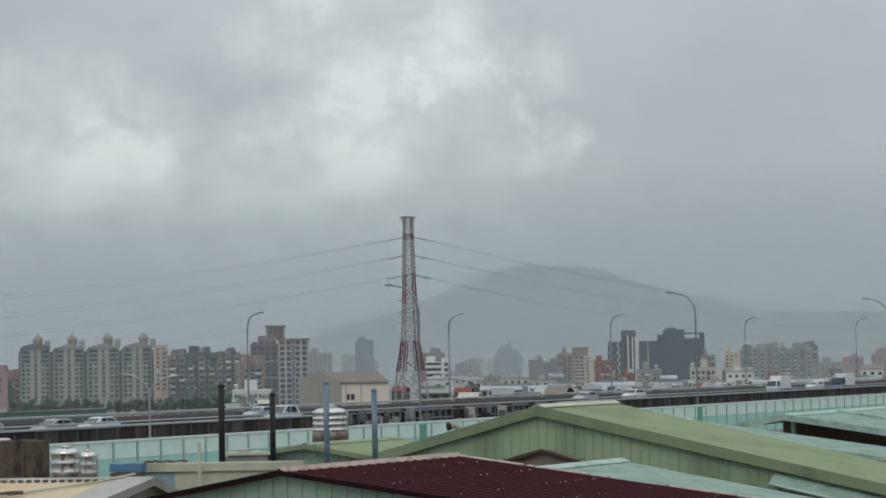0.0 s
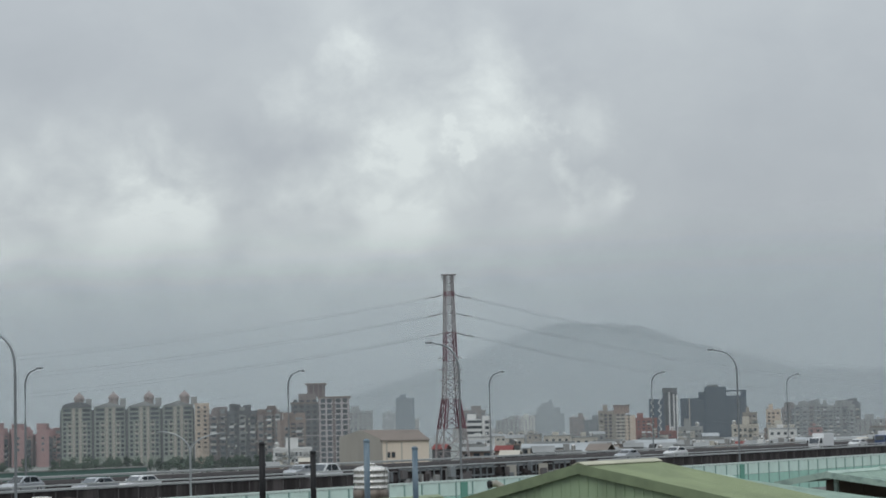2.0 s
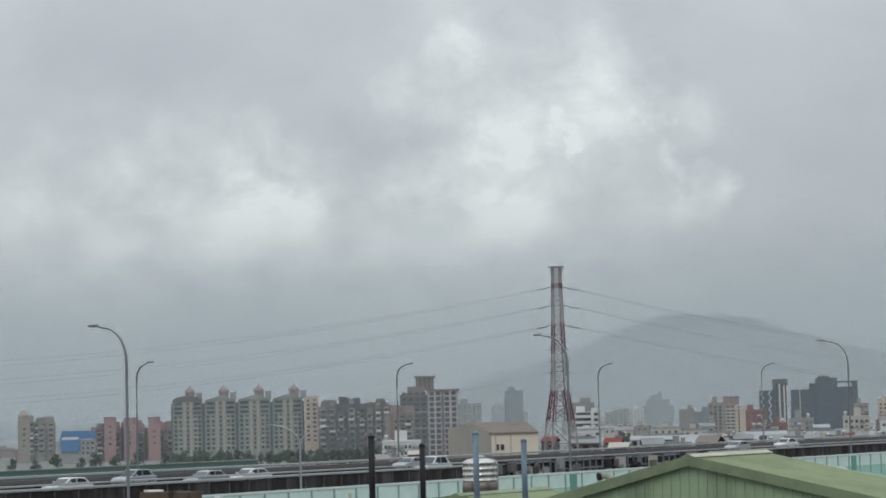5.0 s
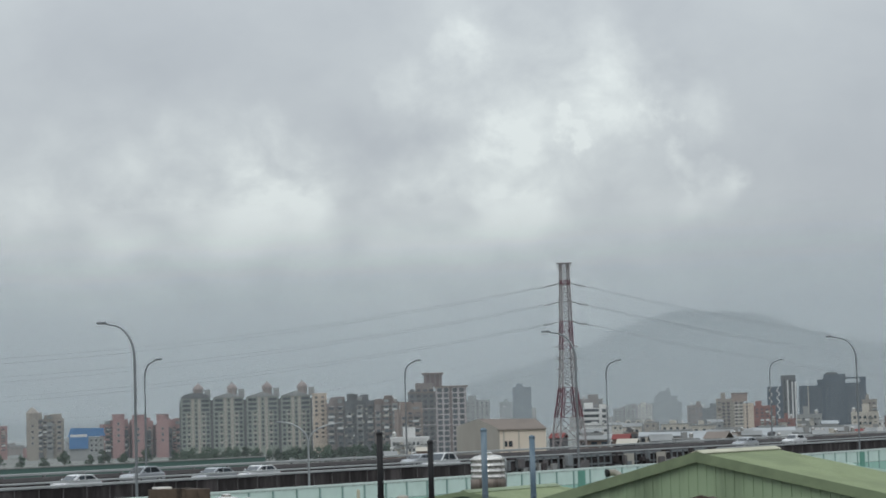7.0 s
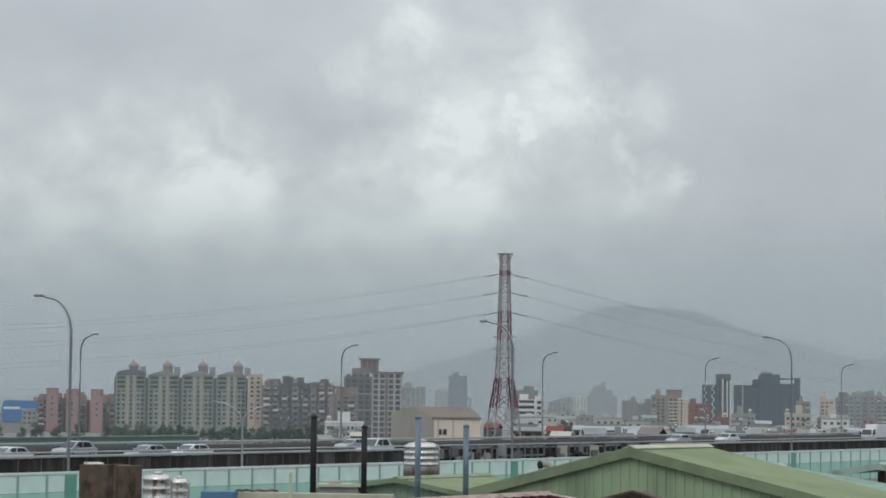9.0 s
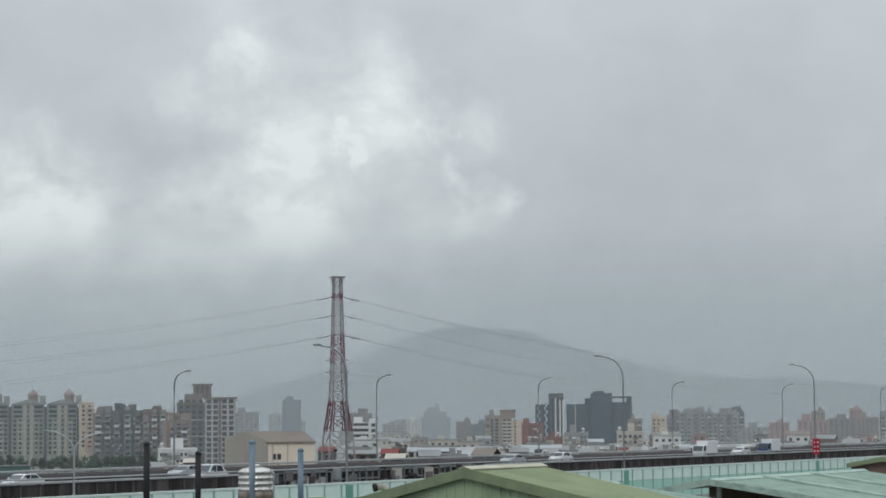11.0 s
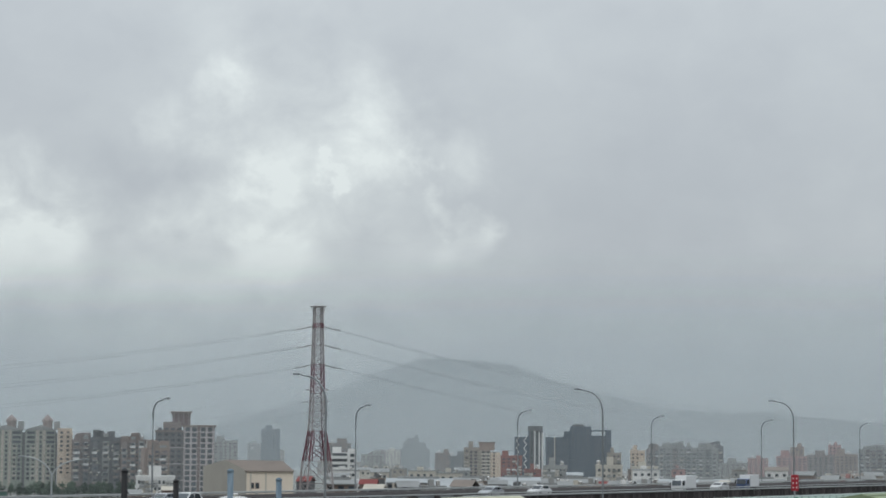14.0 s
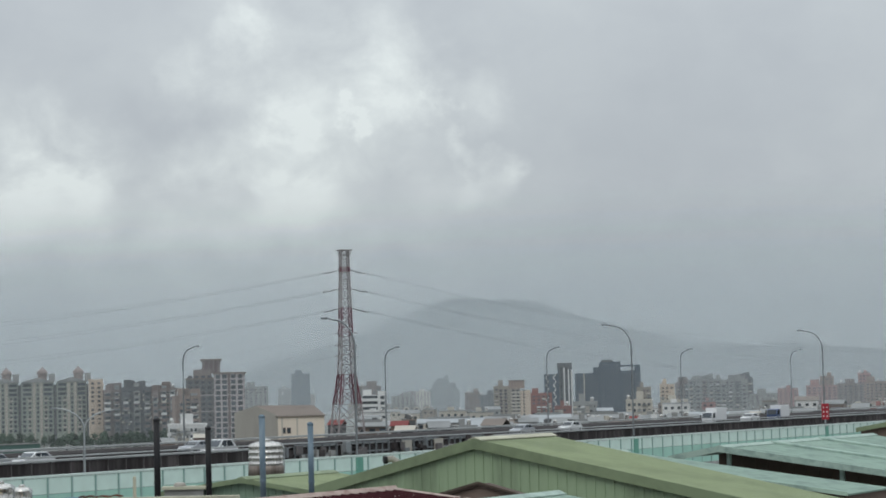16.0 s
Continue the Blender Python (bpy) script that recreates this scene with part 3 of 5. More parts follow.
P_PINK = wall_paint("pink_tile", (0.34, 0.205, 0.198))
P_REDBRICK = wall_paint("red_brick_tile", (0.23, 0.085, 0.07))
P_CREAMWALL = wall_paint("cream_render", (0.68, 0.60, 0.505), 0.2)
P_GREY = wall_paint("grey_render", (0.27, 0.275, 0.27))
P_WARM = wall_paint("warm_render", (0.29, 0.26, 0.225))
P_MAUVE = wall_paint("mauve_tile", (0.21, 0.175, 0.165))
P_PALEMAUVE = wall_paint("pale_mauve_grid", (0.46, 0.415, 0.41), 0.2)
P_ROOFGREY = wall_paint("grey_roofing", (0.25, 0.26, 0.26), 0.5)
P_ROOFBROWN = wall_paint("brown_roofing", (0.20, 0.17, 0.15), 0.4)
P_WAREHOUSE = wall_paint("warehouse_render", (0.335, 0.32, 0.29), 0.4)
P_PALEROOF = wall_paint("pale_grey_sheet_roofing", (0.36, 0.385, 0.40), 0.5)
P_REDROOF = wall_paint("red_sheet_roofing", (0.19, 0.045, 0.042), 0.3)
P_BILLBLUE = wall_paint("blue_hoarding", (0.05, 0.17, 0.38), 0.1)


def window_mesh(name, frame_mat, glass=None, rim=0.07):
    """Unit window 1 x 1, frame proud of a pane."""
    bm = bmesh.new()
    box(-0.5, 0.5, -0.10, 0.06, -0.5, 0.5, bm)
    for f in bm.faces:
        f.material_index = 0
    n0 = len(bm.faces)
    box(-0.5 + rim, 0.5 - rim, -0.13, -0.08, -0.49 + rim, 0.47 - rim, bm)
    bm.faces.ensure_lookup_table()
    for f in list(bm.faces)[n0:]:
        f.material_index = 1
    me = bpy.data.meshes.new(name)
    bm.to_mesh(me)
    bm.free()
    me.materials.append(frame_mat)
    me.materials.append(glass or M_GLASS)
    return me


WIN = {"grid": window_mesh("window_grid", P_PALEMAUVE, None, 0.10), "slate": window_mesh("window_slate", P_SLATEGRID, None, 0.2), "pale": window_mesh("window_pale", P_TRIM), "dark": window_mesh("window_dark", P_DARKGREY), "brown": window_mesh("window_brown", P_BROWN), "grey": window_mesh("window_grey", P_GREY)}


def put_window(parent, kind, x, y, z, w, h, rz=0.0, name="window"):
    ob = new(name, WIN[kind])
    ob.parent = parent
    ob.location, ob.rotation_euler, ob.scale = (x, y, z), (0, 0, rz), (w, 1, h)
    return ob


def front_grid(e, kind, x0, x1, z0, z1, cols, floors, fw=0.55, fh=0.5, y=0.0, skip=0.0, rz=0.0):
    """Windows in a grid on the face at y that looks to -y."""
    for j in range(floors):
        for i in range(cols):
            if random.random() < skip:
                continue
            cx, cz = x0 + (x1 - x0) * (i + 0.5) / cols, z0 + (z1 - z0) * (j + 0.5) / floors
            put_window(e, kind, cx, y - 0.02, cz, (x1 - x0) / cols * fw, (z1 - z0) / floors * fh)


def side_grid(e, kind, x, y0, y1, z0, z1, cols, floors, fw=0.5, fh=0.5, sign=1):
    for j in range(floors):
        for i in range(cols):
            cy, cz = y0 + (y1 - y0) * (i + 0.5) / cols, z0 + (z1 - z0) * (j + 0.5) / floors
            put_window(e, kind, x + sign * 0.02, cy, cz, (y1 - y0) / cols * fw, (z1 - z0) / floors * fh, radians(90 * sign))


def block(name, label, b0, b1, top, d, floors, cols, wall, win="dark", turn=0.0, deep=14.0, bands=0, roof=1, fw=0.55, fh=0.5, group="city blocks", side=None, z_low=0.25):
    """Plain city block that spans the bearings b0 to b1, its roof seen at height top."""
    bc = (b0 + b1) / 2
    p = at(bc, d)
    w = (b1 - b0) * d / ARC
    h = EYE[2] + top * d / ARC
    face = -math.degrees(math.atan2(bc, ARC))
    e = thing(name, p, face + turn, label, "building", group)
    part("wall", box(-w / 2, w / 2, 0, deep, 0, h), wall, e)
    part("parapet", box(-w / 2 - 0.15, w / 2 + 0.15, -0.15, deep, h + 0.002, h + 0.7), P_TRIM if bands == 1 else wall, e)
    z0 = h * z_low
    nfl = max(1, int(round(floors * (1 - z_low))))
    if cols:
        front_grid(e, win, -w / 2 + 0.4, w / 2 - 0.4, z0, h - 0.4, cols, nfl, fw, fh, 0.0, 0.06)
    if bands:
        for j in range(nfl + 1):
            z = z0 + (h - 0.4 - z0) * j / nfl
            part("floor_band", box(-w / 2 - 0.1, w / 2 + 0.1, -0.45, -0.003, z - 0.35, z + 0.35), P_TRIM if bands == 1 else wall, e)
    if side:
        sgn, scols = side
        side_grid(e, win, sgn * w / 2, 1, deep - 1, z0, h - 0.4, scols, nfl, 0.5, fh, sgn)
    rng = random.Random(int(b0 * 7 + d))
    for k in range(roof):
        x = rng.uniform(-w * 0.3, w * 0.3)
        s = rng.uniform(0.10, 0.2) * w
        part("stair_house", box(x - s, x + s, 2, 7, h + 0.7, h + rng.uniform(2.6, 4.5)), wall, e)
        x2 = rng.uniform(-w * 0.42, w * 0.42)
        part("water_tank", turned([(0.9, h + 0.5), (0.9, h + 2.3), (0.4, h + 2.7)], 10, None, x2, 9), M_STAINLESS, e)
    return e, w, h


# plain blocks: name, label, bearings, roof height, depth, floors, columns, wall, window, turn
BLOCKS = [
    ("pink pointed", -1170, -1066, -2, 1250, 11, 8, P_PINK, "pale", 0), ("beige slab", -1028, -962, 9, 1250, 11, 5, P_WARM, "brown", 0),
    ("pink slab", -889, -842, -4, 1200, 10, 5, P_PINK, "pale", 8), ("pink slab", -838, -800, -6, 1205, 10, 4, P_PINK, "pale", 8), ("pink slab", -795, -746, -7, 1210, 10, 5, P_PINK, "pale", 8),
    ("dark slab", -487, -454, 22, 1160, 12, 4, P_MAUVE, "grey", 0), ("dark slab", -455, -400, 26, 1130, 12, 6, P_DARKGREY, "grey", 0), ("brown slab", -402, -357, 22, 1120, 12, 4, P_BROWN, "grey", -6), ("tan slab", -360, -316, 8, 1080, 10, 3, P_TAN, "brown", 8), ("low white house", -374, -306, -42, 820, 4, 9, P_WHITE, "dark", 0),
    ("grey block", -240, -197, 22, 1500, 13, 5, P_GREY, "pale", 0), ("grey tower", -156, -123, 43, 1850, 22, 6, P_SLATE, "grey", 0), ("grey block", -180, -152, 18, 2200, 16, 5, P_GREY, "grey", 0),
    ("brown block", -45, 2, 18, 1350, 12, 6, P_BROWN, "grey", 0), ("grey block", 20, 60, 0, 1700, 9, 5, P_GREY, "pale", 0),
    ("hazy tower", 87, 141, 10, 2445, 18, 8, P_DARKGREY, "grey", 0), ("hazy tower", 93, 134, 21, 2440, 20, 6, P_DARKGREY, "grey", 0), ("hazy tower", 101, 122, 29, 2435, 21, 3, P_DARKGREY, "grey", 0), ("brown block", 150, 178, 2, 1500, 9, 4, P_BROWN, "grey", 0), ("grey block", 176, 203, -3, 1350, 9, 4, P_DARKGREY, "grey", 0),
    ("beige block", 201, 236, 12, 1180, 12, 4, P_WARM, "brown", 0), ("red block", 266, 304, -2, 1250, 9, 4, P_REDBRICK, "brown", 0),
    ("red low block", 308, 338, -26, 1100, 6, 4, P_REDBRICK, "brown", 0), ("grey low block", 341, 384, -19, 1080, 6, 6, P_GREY, "pale", 0),
    ("cream block", 455, 480, 4, 1180, 10, 3, P_WARM, "brown", 0), ("cream block", 496, 522, 8, 1180, 10, 3, P_BEIGE, "brown", 0),
    ("cream block", 435, 482, -18, 1000, 6, 5, P_TRIM, "dark", 0), ("cream block", 498, 545, -20, 1000, 6, 5, P_TRIM, "dark", 0),
    ("hazy block", 524, 552, 12, 1650, 12, 4, P_MAUVE, "grey", 0), ("hazy block", 546, 606, 16, 1620, 13, 8, P_GREY, "grey", 0), ("hazy block", 604, 652, 14, 1600, 13, 6, P_GREY, "grey", 0), ("hazy block", 632, 662, 18, 1750, 13, 4, P_DARKGREY, "grey", 0),
    ("low block", 655, 712, -12, 1700, 8, 6, P_GREY, "pale", 0), ("pink block", 706, 742, -4, 1650, 10, 4, P_PINK, "pale", 0),
    ("pink block", 757, 812, 0, 1450, 10, 6, P_PINK, "grey", 0), ("brown block", 782, 806, 16, 1500, 12, 3, P_TAN, "grey", 0), ("brown block", 812, 860, 2, 1400, 11, 5, P_MAUVE, "grey", 0), ("pink block", 850, 872, 20, 1500, 12, 3, P_PINK, "grey", 0), ("brown block", 862, 902, 4, 1420, 11, 5, P_TAN, "grey", 0),
    ("hazy block", 905, 968, 14, 1650, 12, 7, P_GREY, "grey", 0), ("pink tower", 972, 1075, 30, 1250, 15, 9, P_PINK, "pale", 0), ("grey block", 1080, 1180, 10, 1500, 12, 8, P_GREY, "grey", 0),
]
brng = random.Random(21)


def dress_slab(e, w, h, wall):
    """Projecting bays of uneven height with pale balcony fronts, awnings and cooling units, as on old city flats."""
    n = max(2, int(w / 4.2))
    tones = [wall, wall, P_MAUVE, P_DARKGREY, P_GREY]
    for i in range(n):
        x, half, top = -w / 2 + w * (i + 0.5) / n, w / n * brng.uniform(0.26, 0.38), h - brng.choice([0.0, 0.6, 1.4, 2.6])
        part("bay", box(x - half, x + half, -1.5, -0.46, 0, top), brng.choice(tones), e)
        if brng.random() < 0.7:
            part("roof_shelter", box(x - half * 0.9, x + half * 0.7, -1.0, 3.0, h + 0.71, h + brng.uniform(1.8, 3.9)), brng.choice([wall, P_ROOFGREY, P_GREY]), e)
        z = 4.5
        while z < top - 2.2:
            put_window(e, brng.choice(["dark", "grey", "brown"]), x, -1.53, z + 1.1, half * 1.55, 1.5)
            if brng.random() < 0.6:
                part("balcony_front", box(x - half * 1.02, x + half * brng.uniform(0.4, 1.02), -2.1, -1.66, z - 0.75, z + 0.25), brng.choice([P_TRIM, P_WHITE, P_GREY, P_MAUVE, wall]), e)
            if brng.random() < 0.35:
                part("awning", prism([(x - half * 0.8, z + 1.9), (x + half * 0.8, z + 1.9), (x + half * 0.8, z + 2.12), (x - half * 0.8, z + 2.12)], -2.3, -1.52), brng.choice([P_ROOFGREY, P_WHITE, P_BROWN]), e)
            if brng.random() < 0.3:
                part("cooling_unit", box(x + half * 0.45, x + half * 0.95, -1.95, -1.56, z + 0.4, z + 1.0), P_TRIM, e)
            z += 3.0


for kind, b0, b1, top, d, floors, cols, wall, win, turn in BLOCKS:
    e, w, h = block("apartment_block", f"{kind} of flats with rows of windows, in rain haze", b0, b1, top, d, floors, cols, wall, win, turn, 14.0, 2 if "slab" in kind or "hazy" in kind else 0)
    # balconies, hung washing and awnings break up the fronts of the nearer flats
    if d < 1300:
        for k in range(int(cols * 3.5)):
            x = -w / 2 + w * (brng.randrange(cols) + 0.5) / cols
            z = h * (brng.randrange(4, 11) + 0.35) / 12
            part("balcony", box(x - 1.1, x + 1.1, -1.0, -0.46, z - 0.55, z + 0.35), brng.choice([P_TRIM, P_TRIM, wall, P_GREY, P_WHITE]), e)
    if "slab" in kind or (b0 > 500 and "hazy" in kind):
        dress_slab(e, w, h, wall)
        for k in range(4):
            x = brng.uniform(-w * 0.35, w * 0.35)
            part("roof_room", box(x - 2, x + 2, 1, 6, h + 0.7, h + brng.uniform(2.2, 4.4)), wall, e)


def facing(name, b, d, label, turn=0.0, category="building", group="city blocks"):
    return thing(name, at(b, d), -math.degrees(math.atan2(b, ARC)) + turn, label, category, group)


def dome_tower(b0, b1, dome_at, d, first=False):
    """One of four joined grey-green towers: pilasters, bow-fronted eaves and a domed lantern."""
    bc, w, h = (b0 + b1) / 2, (b1 - b0) * d / ARC, EYE[2] + 40 * d / ARC
    e = facing("apartment_tower", bc, d, "grey-green apartment tower with a domed roof lantern", 0, "building", "four domed towers")
    part("wall", box(-w / 2 + 0.9, w / 2 - 0.9, 0, 15, 0, h), P_GREENGREY, e)
    part("recess", box(-w / 2, -w / 2 + 0.9, 1.6, 15, 0, h - 1.2), P_DARKGREY, e)
    part("recess", box(w / 2 - 0.9, w / 2, 1.6, 15, 0, h - 1.2), P_DARKGREY, e)
    for x in (-w * 0.09, w * 0.11):
        part("pilaster", box(x - 0.65, x + 0.65, -0.7, -0.003, 0, h - 0.2), P_PILASTER, e)
    for k in range(13):
        z = h * (k + 0.92) / 13
        part("floor_band", box(-w / 2 + 0.88, w / 2 - 0.88, -0.35, -0.004, z - 0.16, z + 0.16), P_GREENGREY, e)
    for k in range(2, 13):
        z = h * (k + 0.4) / 13
        if k >= 10:
            for fx in (-0.28, 0.30):
                put_window(e, "grey", fx * w, -0.03, z, w * 0.27, 1.6)
            put_window(e, "pale", 0.01 * w, -0.03, z, 1.2, 1.6)
            continue
        for fx, ww in ((-0.36, 1.7), (-0.21, 1.5), (0.015, 1.2), (0.24, 1.5), (0.37, 1.7)):
            if fx in (-0.21, 0.24) and k % 2:
                part("balcony", box(fx * w - 1.1, fx * w + 1.1, -1.0, -0.36, z - 1.3, z - 0.5), P_TRIM, e)
            put_window(e, "pale" if fx in (-0.21, 0.24) else "grey", fx * w, -0.03, z, ww, 1.75)
    # eaves: a bow on the first tower, shallow gables on the rest
    pts = [(-w / 2 + 0.6, h)]
    for k in range(13):
        a = math.pi * k / 12
        rise = 2.6 * math.sin(a) if first else 2.3 * (1 - abs(1 - 2 * k / 12))
        pts.append((-(w / 2 - 0.9) * math.cos(a) if first else -(w / 2 - 0.9) + (w - 1.8) * k / 12, h + 0.35 + rise))
    pts.append((w / 2 - 0.6, h))
    part("eaves", prism(pts, -0.9, 9), P_DARKGREY if first else P_GREY, e)
    x = (dome_at - bc) * d / ARC
    part("lantern", turned([(2.5, h), (2.5, h + 4.2), (3.0, h + 4.3), (3.0, h + 4.8)], 8, None, x, 4), P_DOME, e)
    part("dome", turned([(2.9, h + 4.8), (2.75, h + 5.4), (2.2, h + 6.3), (1.3, h + 7.1), (0.5, h + 7.6), (0.22, h + 8.2), (0.12, h + 9.0)], 10, None, x, 4), P_DOME, e)
    part("stair_house", box(x + 3.4, x + 6.6, 3, 8, h, h + 4.6), P_GREY, e)
    return e, w, h


EDGES = [-751, -693, -633, -571, -513]
for k, spot in enumerate((-717, -656, -593, -530)):
    e, w, h = dome_tower(EDGES[k], EDGES[k + 1], spot, 1190, k == 0)
# sunlit-looking beige end wing with balconies
e, w, h = block("apartment_block", "beige end wing of flats with stacked balconies", -512, -487, 41, 1186, 13, 2, P_BEIGE, "brown", 0, 14, 0, 0, 0.45, 0.55)
for k in range(3, 13):
    part("balcony", box(-w * 0.05, w / 2 + 0.5, -1.3, -0.003, h * k / 13 - 0.5, h * k / 13 + 0.45), P_BEIGE, e)

# mauve apartment tower with a white grid
d = 1120
e = facing("apartment_tower", -289, d, "mauve tiled apartment tower with white window grid and roof pavilion")
h = EYE[2] + 47 * d / ARC
part("wall", box(-14.7, -1.0, 0, 14, 0, h - 2.5), P_DARKGREY, e)
part("wall", box(-0.99, 14.4, -2.2, 13, 0, h), P_PLUM, e)
part("cornice", box(-1.6, 15.3, -2.9, 13.2, h + 0.002, h + 0.9), P_BROWN, e)
part("cornice", box(-15.2, -1.0, -0.6, 13.5, h - 2.49, h - 1.7), P_BROWN, e)
part("step", box(-11, -2, 2, 10, h - 1.69, h + 2.6), P_MAUVE, e)
part("pavilion", box(-6.6, 2.4, 3, 12, h + 0.91, h + 6.8), P_PLUM, e)
for x in (-5.8, -3.4, -1.0, 1.4):
    part("pavilion_pier", box(x - 0.3, x + 0.3, 2.8, 2.997, h + 0.92, h + 6.79), P_MAUVE, e)
part("cornice", box(-7.5, 3.3, 2.2, 12.8, h + 6.81, h + 7.7), P_BROWN, e)
for k in range(12):
    z = h * (k + 0.55) / 12
    for x in (1.2, 4.4, 8.8, 12.2):
        put_window(e, "grid", x, -2.23, z, 2.9, 2.7)
    if k % 3 == 1:
        part("white_band", box(-0.98, 14.6, -2.35, -2.203, z + 1.55, z + 1.95), P_PALEMAUVE, e)
        part("white_band", box(-14.9, -1.0, -0.15, -0.003, z + 1.55, z + 1.95), P_PALEMAUVE, e)
    for x in (-12.6, -9.4, -6.2, -3.0):
        put_window(e, "brown", x, -0.03, z, 2.2, 1.7)
for x in (-0.6, 2.8, 6.6, 10.5, 14.0):
    part("white_pier", box(x - 0.2, x + 0.2, -2.42, -2.36, 0, h), P_PALEMAUVE if x != 6.6 else P_BROWN, e)

# white balcony block beside the pylon
d = 1000
e = facing("apartment_block", -10, d, "white apartment block with open balconies on every floor")
h = EYE[2] + 4 * d / ARC
part("wall", box(-5.5, 5.4, 0, 12, 0, h), P_WHITE, e)
part("tower", box(1.6, 5.5, -0.8, 10, 0, h + 1.6), P_WHITE, e)
for k in range(8):
    z = h * (k + 0.5) / 8
    part("balcony", box(-5.9, 1.5, -1.6, -0.003, z - 1.5, z - 0.35), P_WHITE, e)
    # thin dark panel drawn in for the shade within each open balcony
    part("balcony_shade", box(-5.3, 1.4, -0.06, -0.004, z - 0.34, z + 0.9), M_GLASS, e)
    put_window(e, "dark", 3.6, -0.83, z, 1.8, 1.4)
part("roof_room", box(-5.2, -1.2, 2, 8, h, h + 2.4), P_WHITE, e)

# warehouse with a gable end
d = 760
e = facing("warehouse", -181, d, "old rendered warehouse with a gabled end and brown roof")
k1 = d / ARC
za, ze, zs = EYE[2] - 10 * k1, EYE[2] - 22 * k1, EYE[2] - 28 * k1
part("gable_wall", prism([(-76 * k1, 0), (0, 0), (0, zs), (-38 * k1, za), (-76 * k1, ze)], 0, 0.4), P_WAREHOUSE, e)
part("side_wall", box(0.0, 82 * k1, 0.1, 0.5, 0, zs - 0.2), P_CREAMWALL, e)
bm = bmesh.new()
q = [bm.verts.new(v) for v in ((-0.3, -0.5, zs - 0.25), (82 * k1 + 0.4, -0.5, zs - 0.25), (64 * k1, 9, za - 0.3), (-38 * k1, 9, za), (-0.3, -0.5, zs - 0.6), (82 * k1 + 0.4, -0.5, zs - 0.6), (64 * k1, 9, za - 0.7), (-38 * k1, 9, za - 0.4))]
for f in ((0, 1, 2, 3), (7, 6, 5, 4), (0, 4, 5, 1), (1, 5, 6, 2), (2, 6, 7, 3), (3, 7, 4, 0)):
    bm.faces.new([q[i] for i in f])
part("roof", bm, P_ROOFBROWN, e)
for x in (1.6, 3.3):
    put_window(e, "brown", x + 0.4, 0.07, zs - 5.2, 1.3, 2.0)
    part("pilaster", box(x * 3 - 3.6, x * 3 - 3.1, -0.1, 0.097, 0, zs - 1.0), P_TRIM, e)

# slim tower with white zigzags, and its striped neighbour
d = 1250
kd = d / ARC
e = facing("zigzag_tower", 303, d, "dark slim tower with white zigzag bands on its front")
h = EYE[2] + 33 * kd
part("wall", box(-3.9, 3.9, 0, 10, 0, h), P_SLATE, e)
for x in (-2.1, 2.1):
    bm = bmesh.new()
    for k in range(14):
        z0, z1 = h * k / 14, h * (k + 1) / 14
        sg = 1 if k % 2 else -1
        bar(bm, (x - sg * 0.8, -0.25, z0), (x + sg * 0.8, -0.25, z1), 0.32)
    part("zigzag", bm, P_WHITE, e, "white zigzag band")
e = facing("striped_tower", 328, d, "slim dark tower with white upright stripes")
h = EYE[2] + 44 * kd
part("wall", box(-4.1, 4.1, 1, 11, 0, h), P_DARKGREY, e)
part("crown", box(-4.3, 4.0, 0.8, 11.2, h + 0.002, h + 2.6), P_DARKGREY, e)
for x in (-3.7, -0.4, 2.1, 3.8):
    part("stripe", box(x - 0.35, x + 0.35, 0.6, 0.997, 0, h - (0 if x < 2 else 1.0)), P_WHITE if x > -3 else P_SLATE, e)
for k in range(2, 14):
    for x in (-2.1, 0.9, 2.95):
        put_window(e, "dark", x, 0.97, h * (k + 0.5) / 14, 1.1, 2.2)

# dark slate block with an open roof frame
d = 1300
kd = d / ARC
e = facing("office_block", 404, d, "dark slate-blue office block with an open roof frame")
x = [(b - 404) * kd for b in (346, 389, 427, 462)]
hs = [EYE[2] + v * kd for v in (33, 52, 36, 46)]
part("wing", box(x[0], x[1], 1.5, 16, 0, hs[0]), P_SLATE, e)
part("core", box(x[1], x[2], 0, 14, 0, hs[1]), P_SLATE, e)
part("wing", box(x[2], x[3], 1.0, 15, 0, hs[2]), P_SLATE, e)
part("frame_post", box(x[3] - 3.2, x[3], 1.02, 14, hs[2] + 0.003, hs[3]), P_SLATE, e)
part("frame_beam", box(x[2] + 0.003, x[3] - 3.21, 1.1, 2.2, hs[3] - 0.9, hs[3]), P_SLATE, e)
part("roof_room", box(x[1] - 3.5, x[1] - 0.02, 3, 9, hs[0], hs[0] + 3.4), P_SLATE, e)
part("roof_room", box(x[1] + 1.5, x[1] + 8, 3, 9, hs[1], hs[1] + 1.2), P_DARKGREY, e)
front_grid(e, "slate", x[0] + 0.5, x[1] - 0.5, 8, hs[0] - 1, 6, 10, 0.7, 0.62, 1.5)
front_grid(e, "slate", x[1] + 0.5, x[2] - 0.5, 8, hs[1] - 1, 4, 12, 0.6, 0.6, 0.0)
front_grid(e, "slate", x[2] + 0.5, x[3] - 0.5, 8, hs[2] - 1, 5, 10, 0.7, 0.62, 1.0)
part("mast", turned([(0.28, 8), (0.28, EYE[2] + 32 * kd)], 8, None, (362 - 404) * kd, -1), P_TRIM, e)

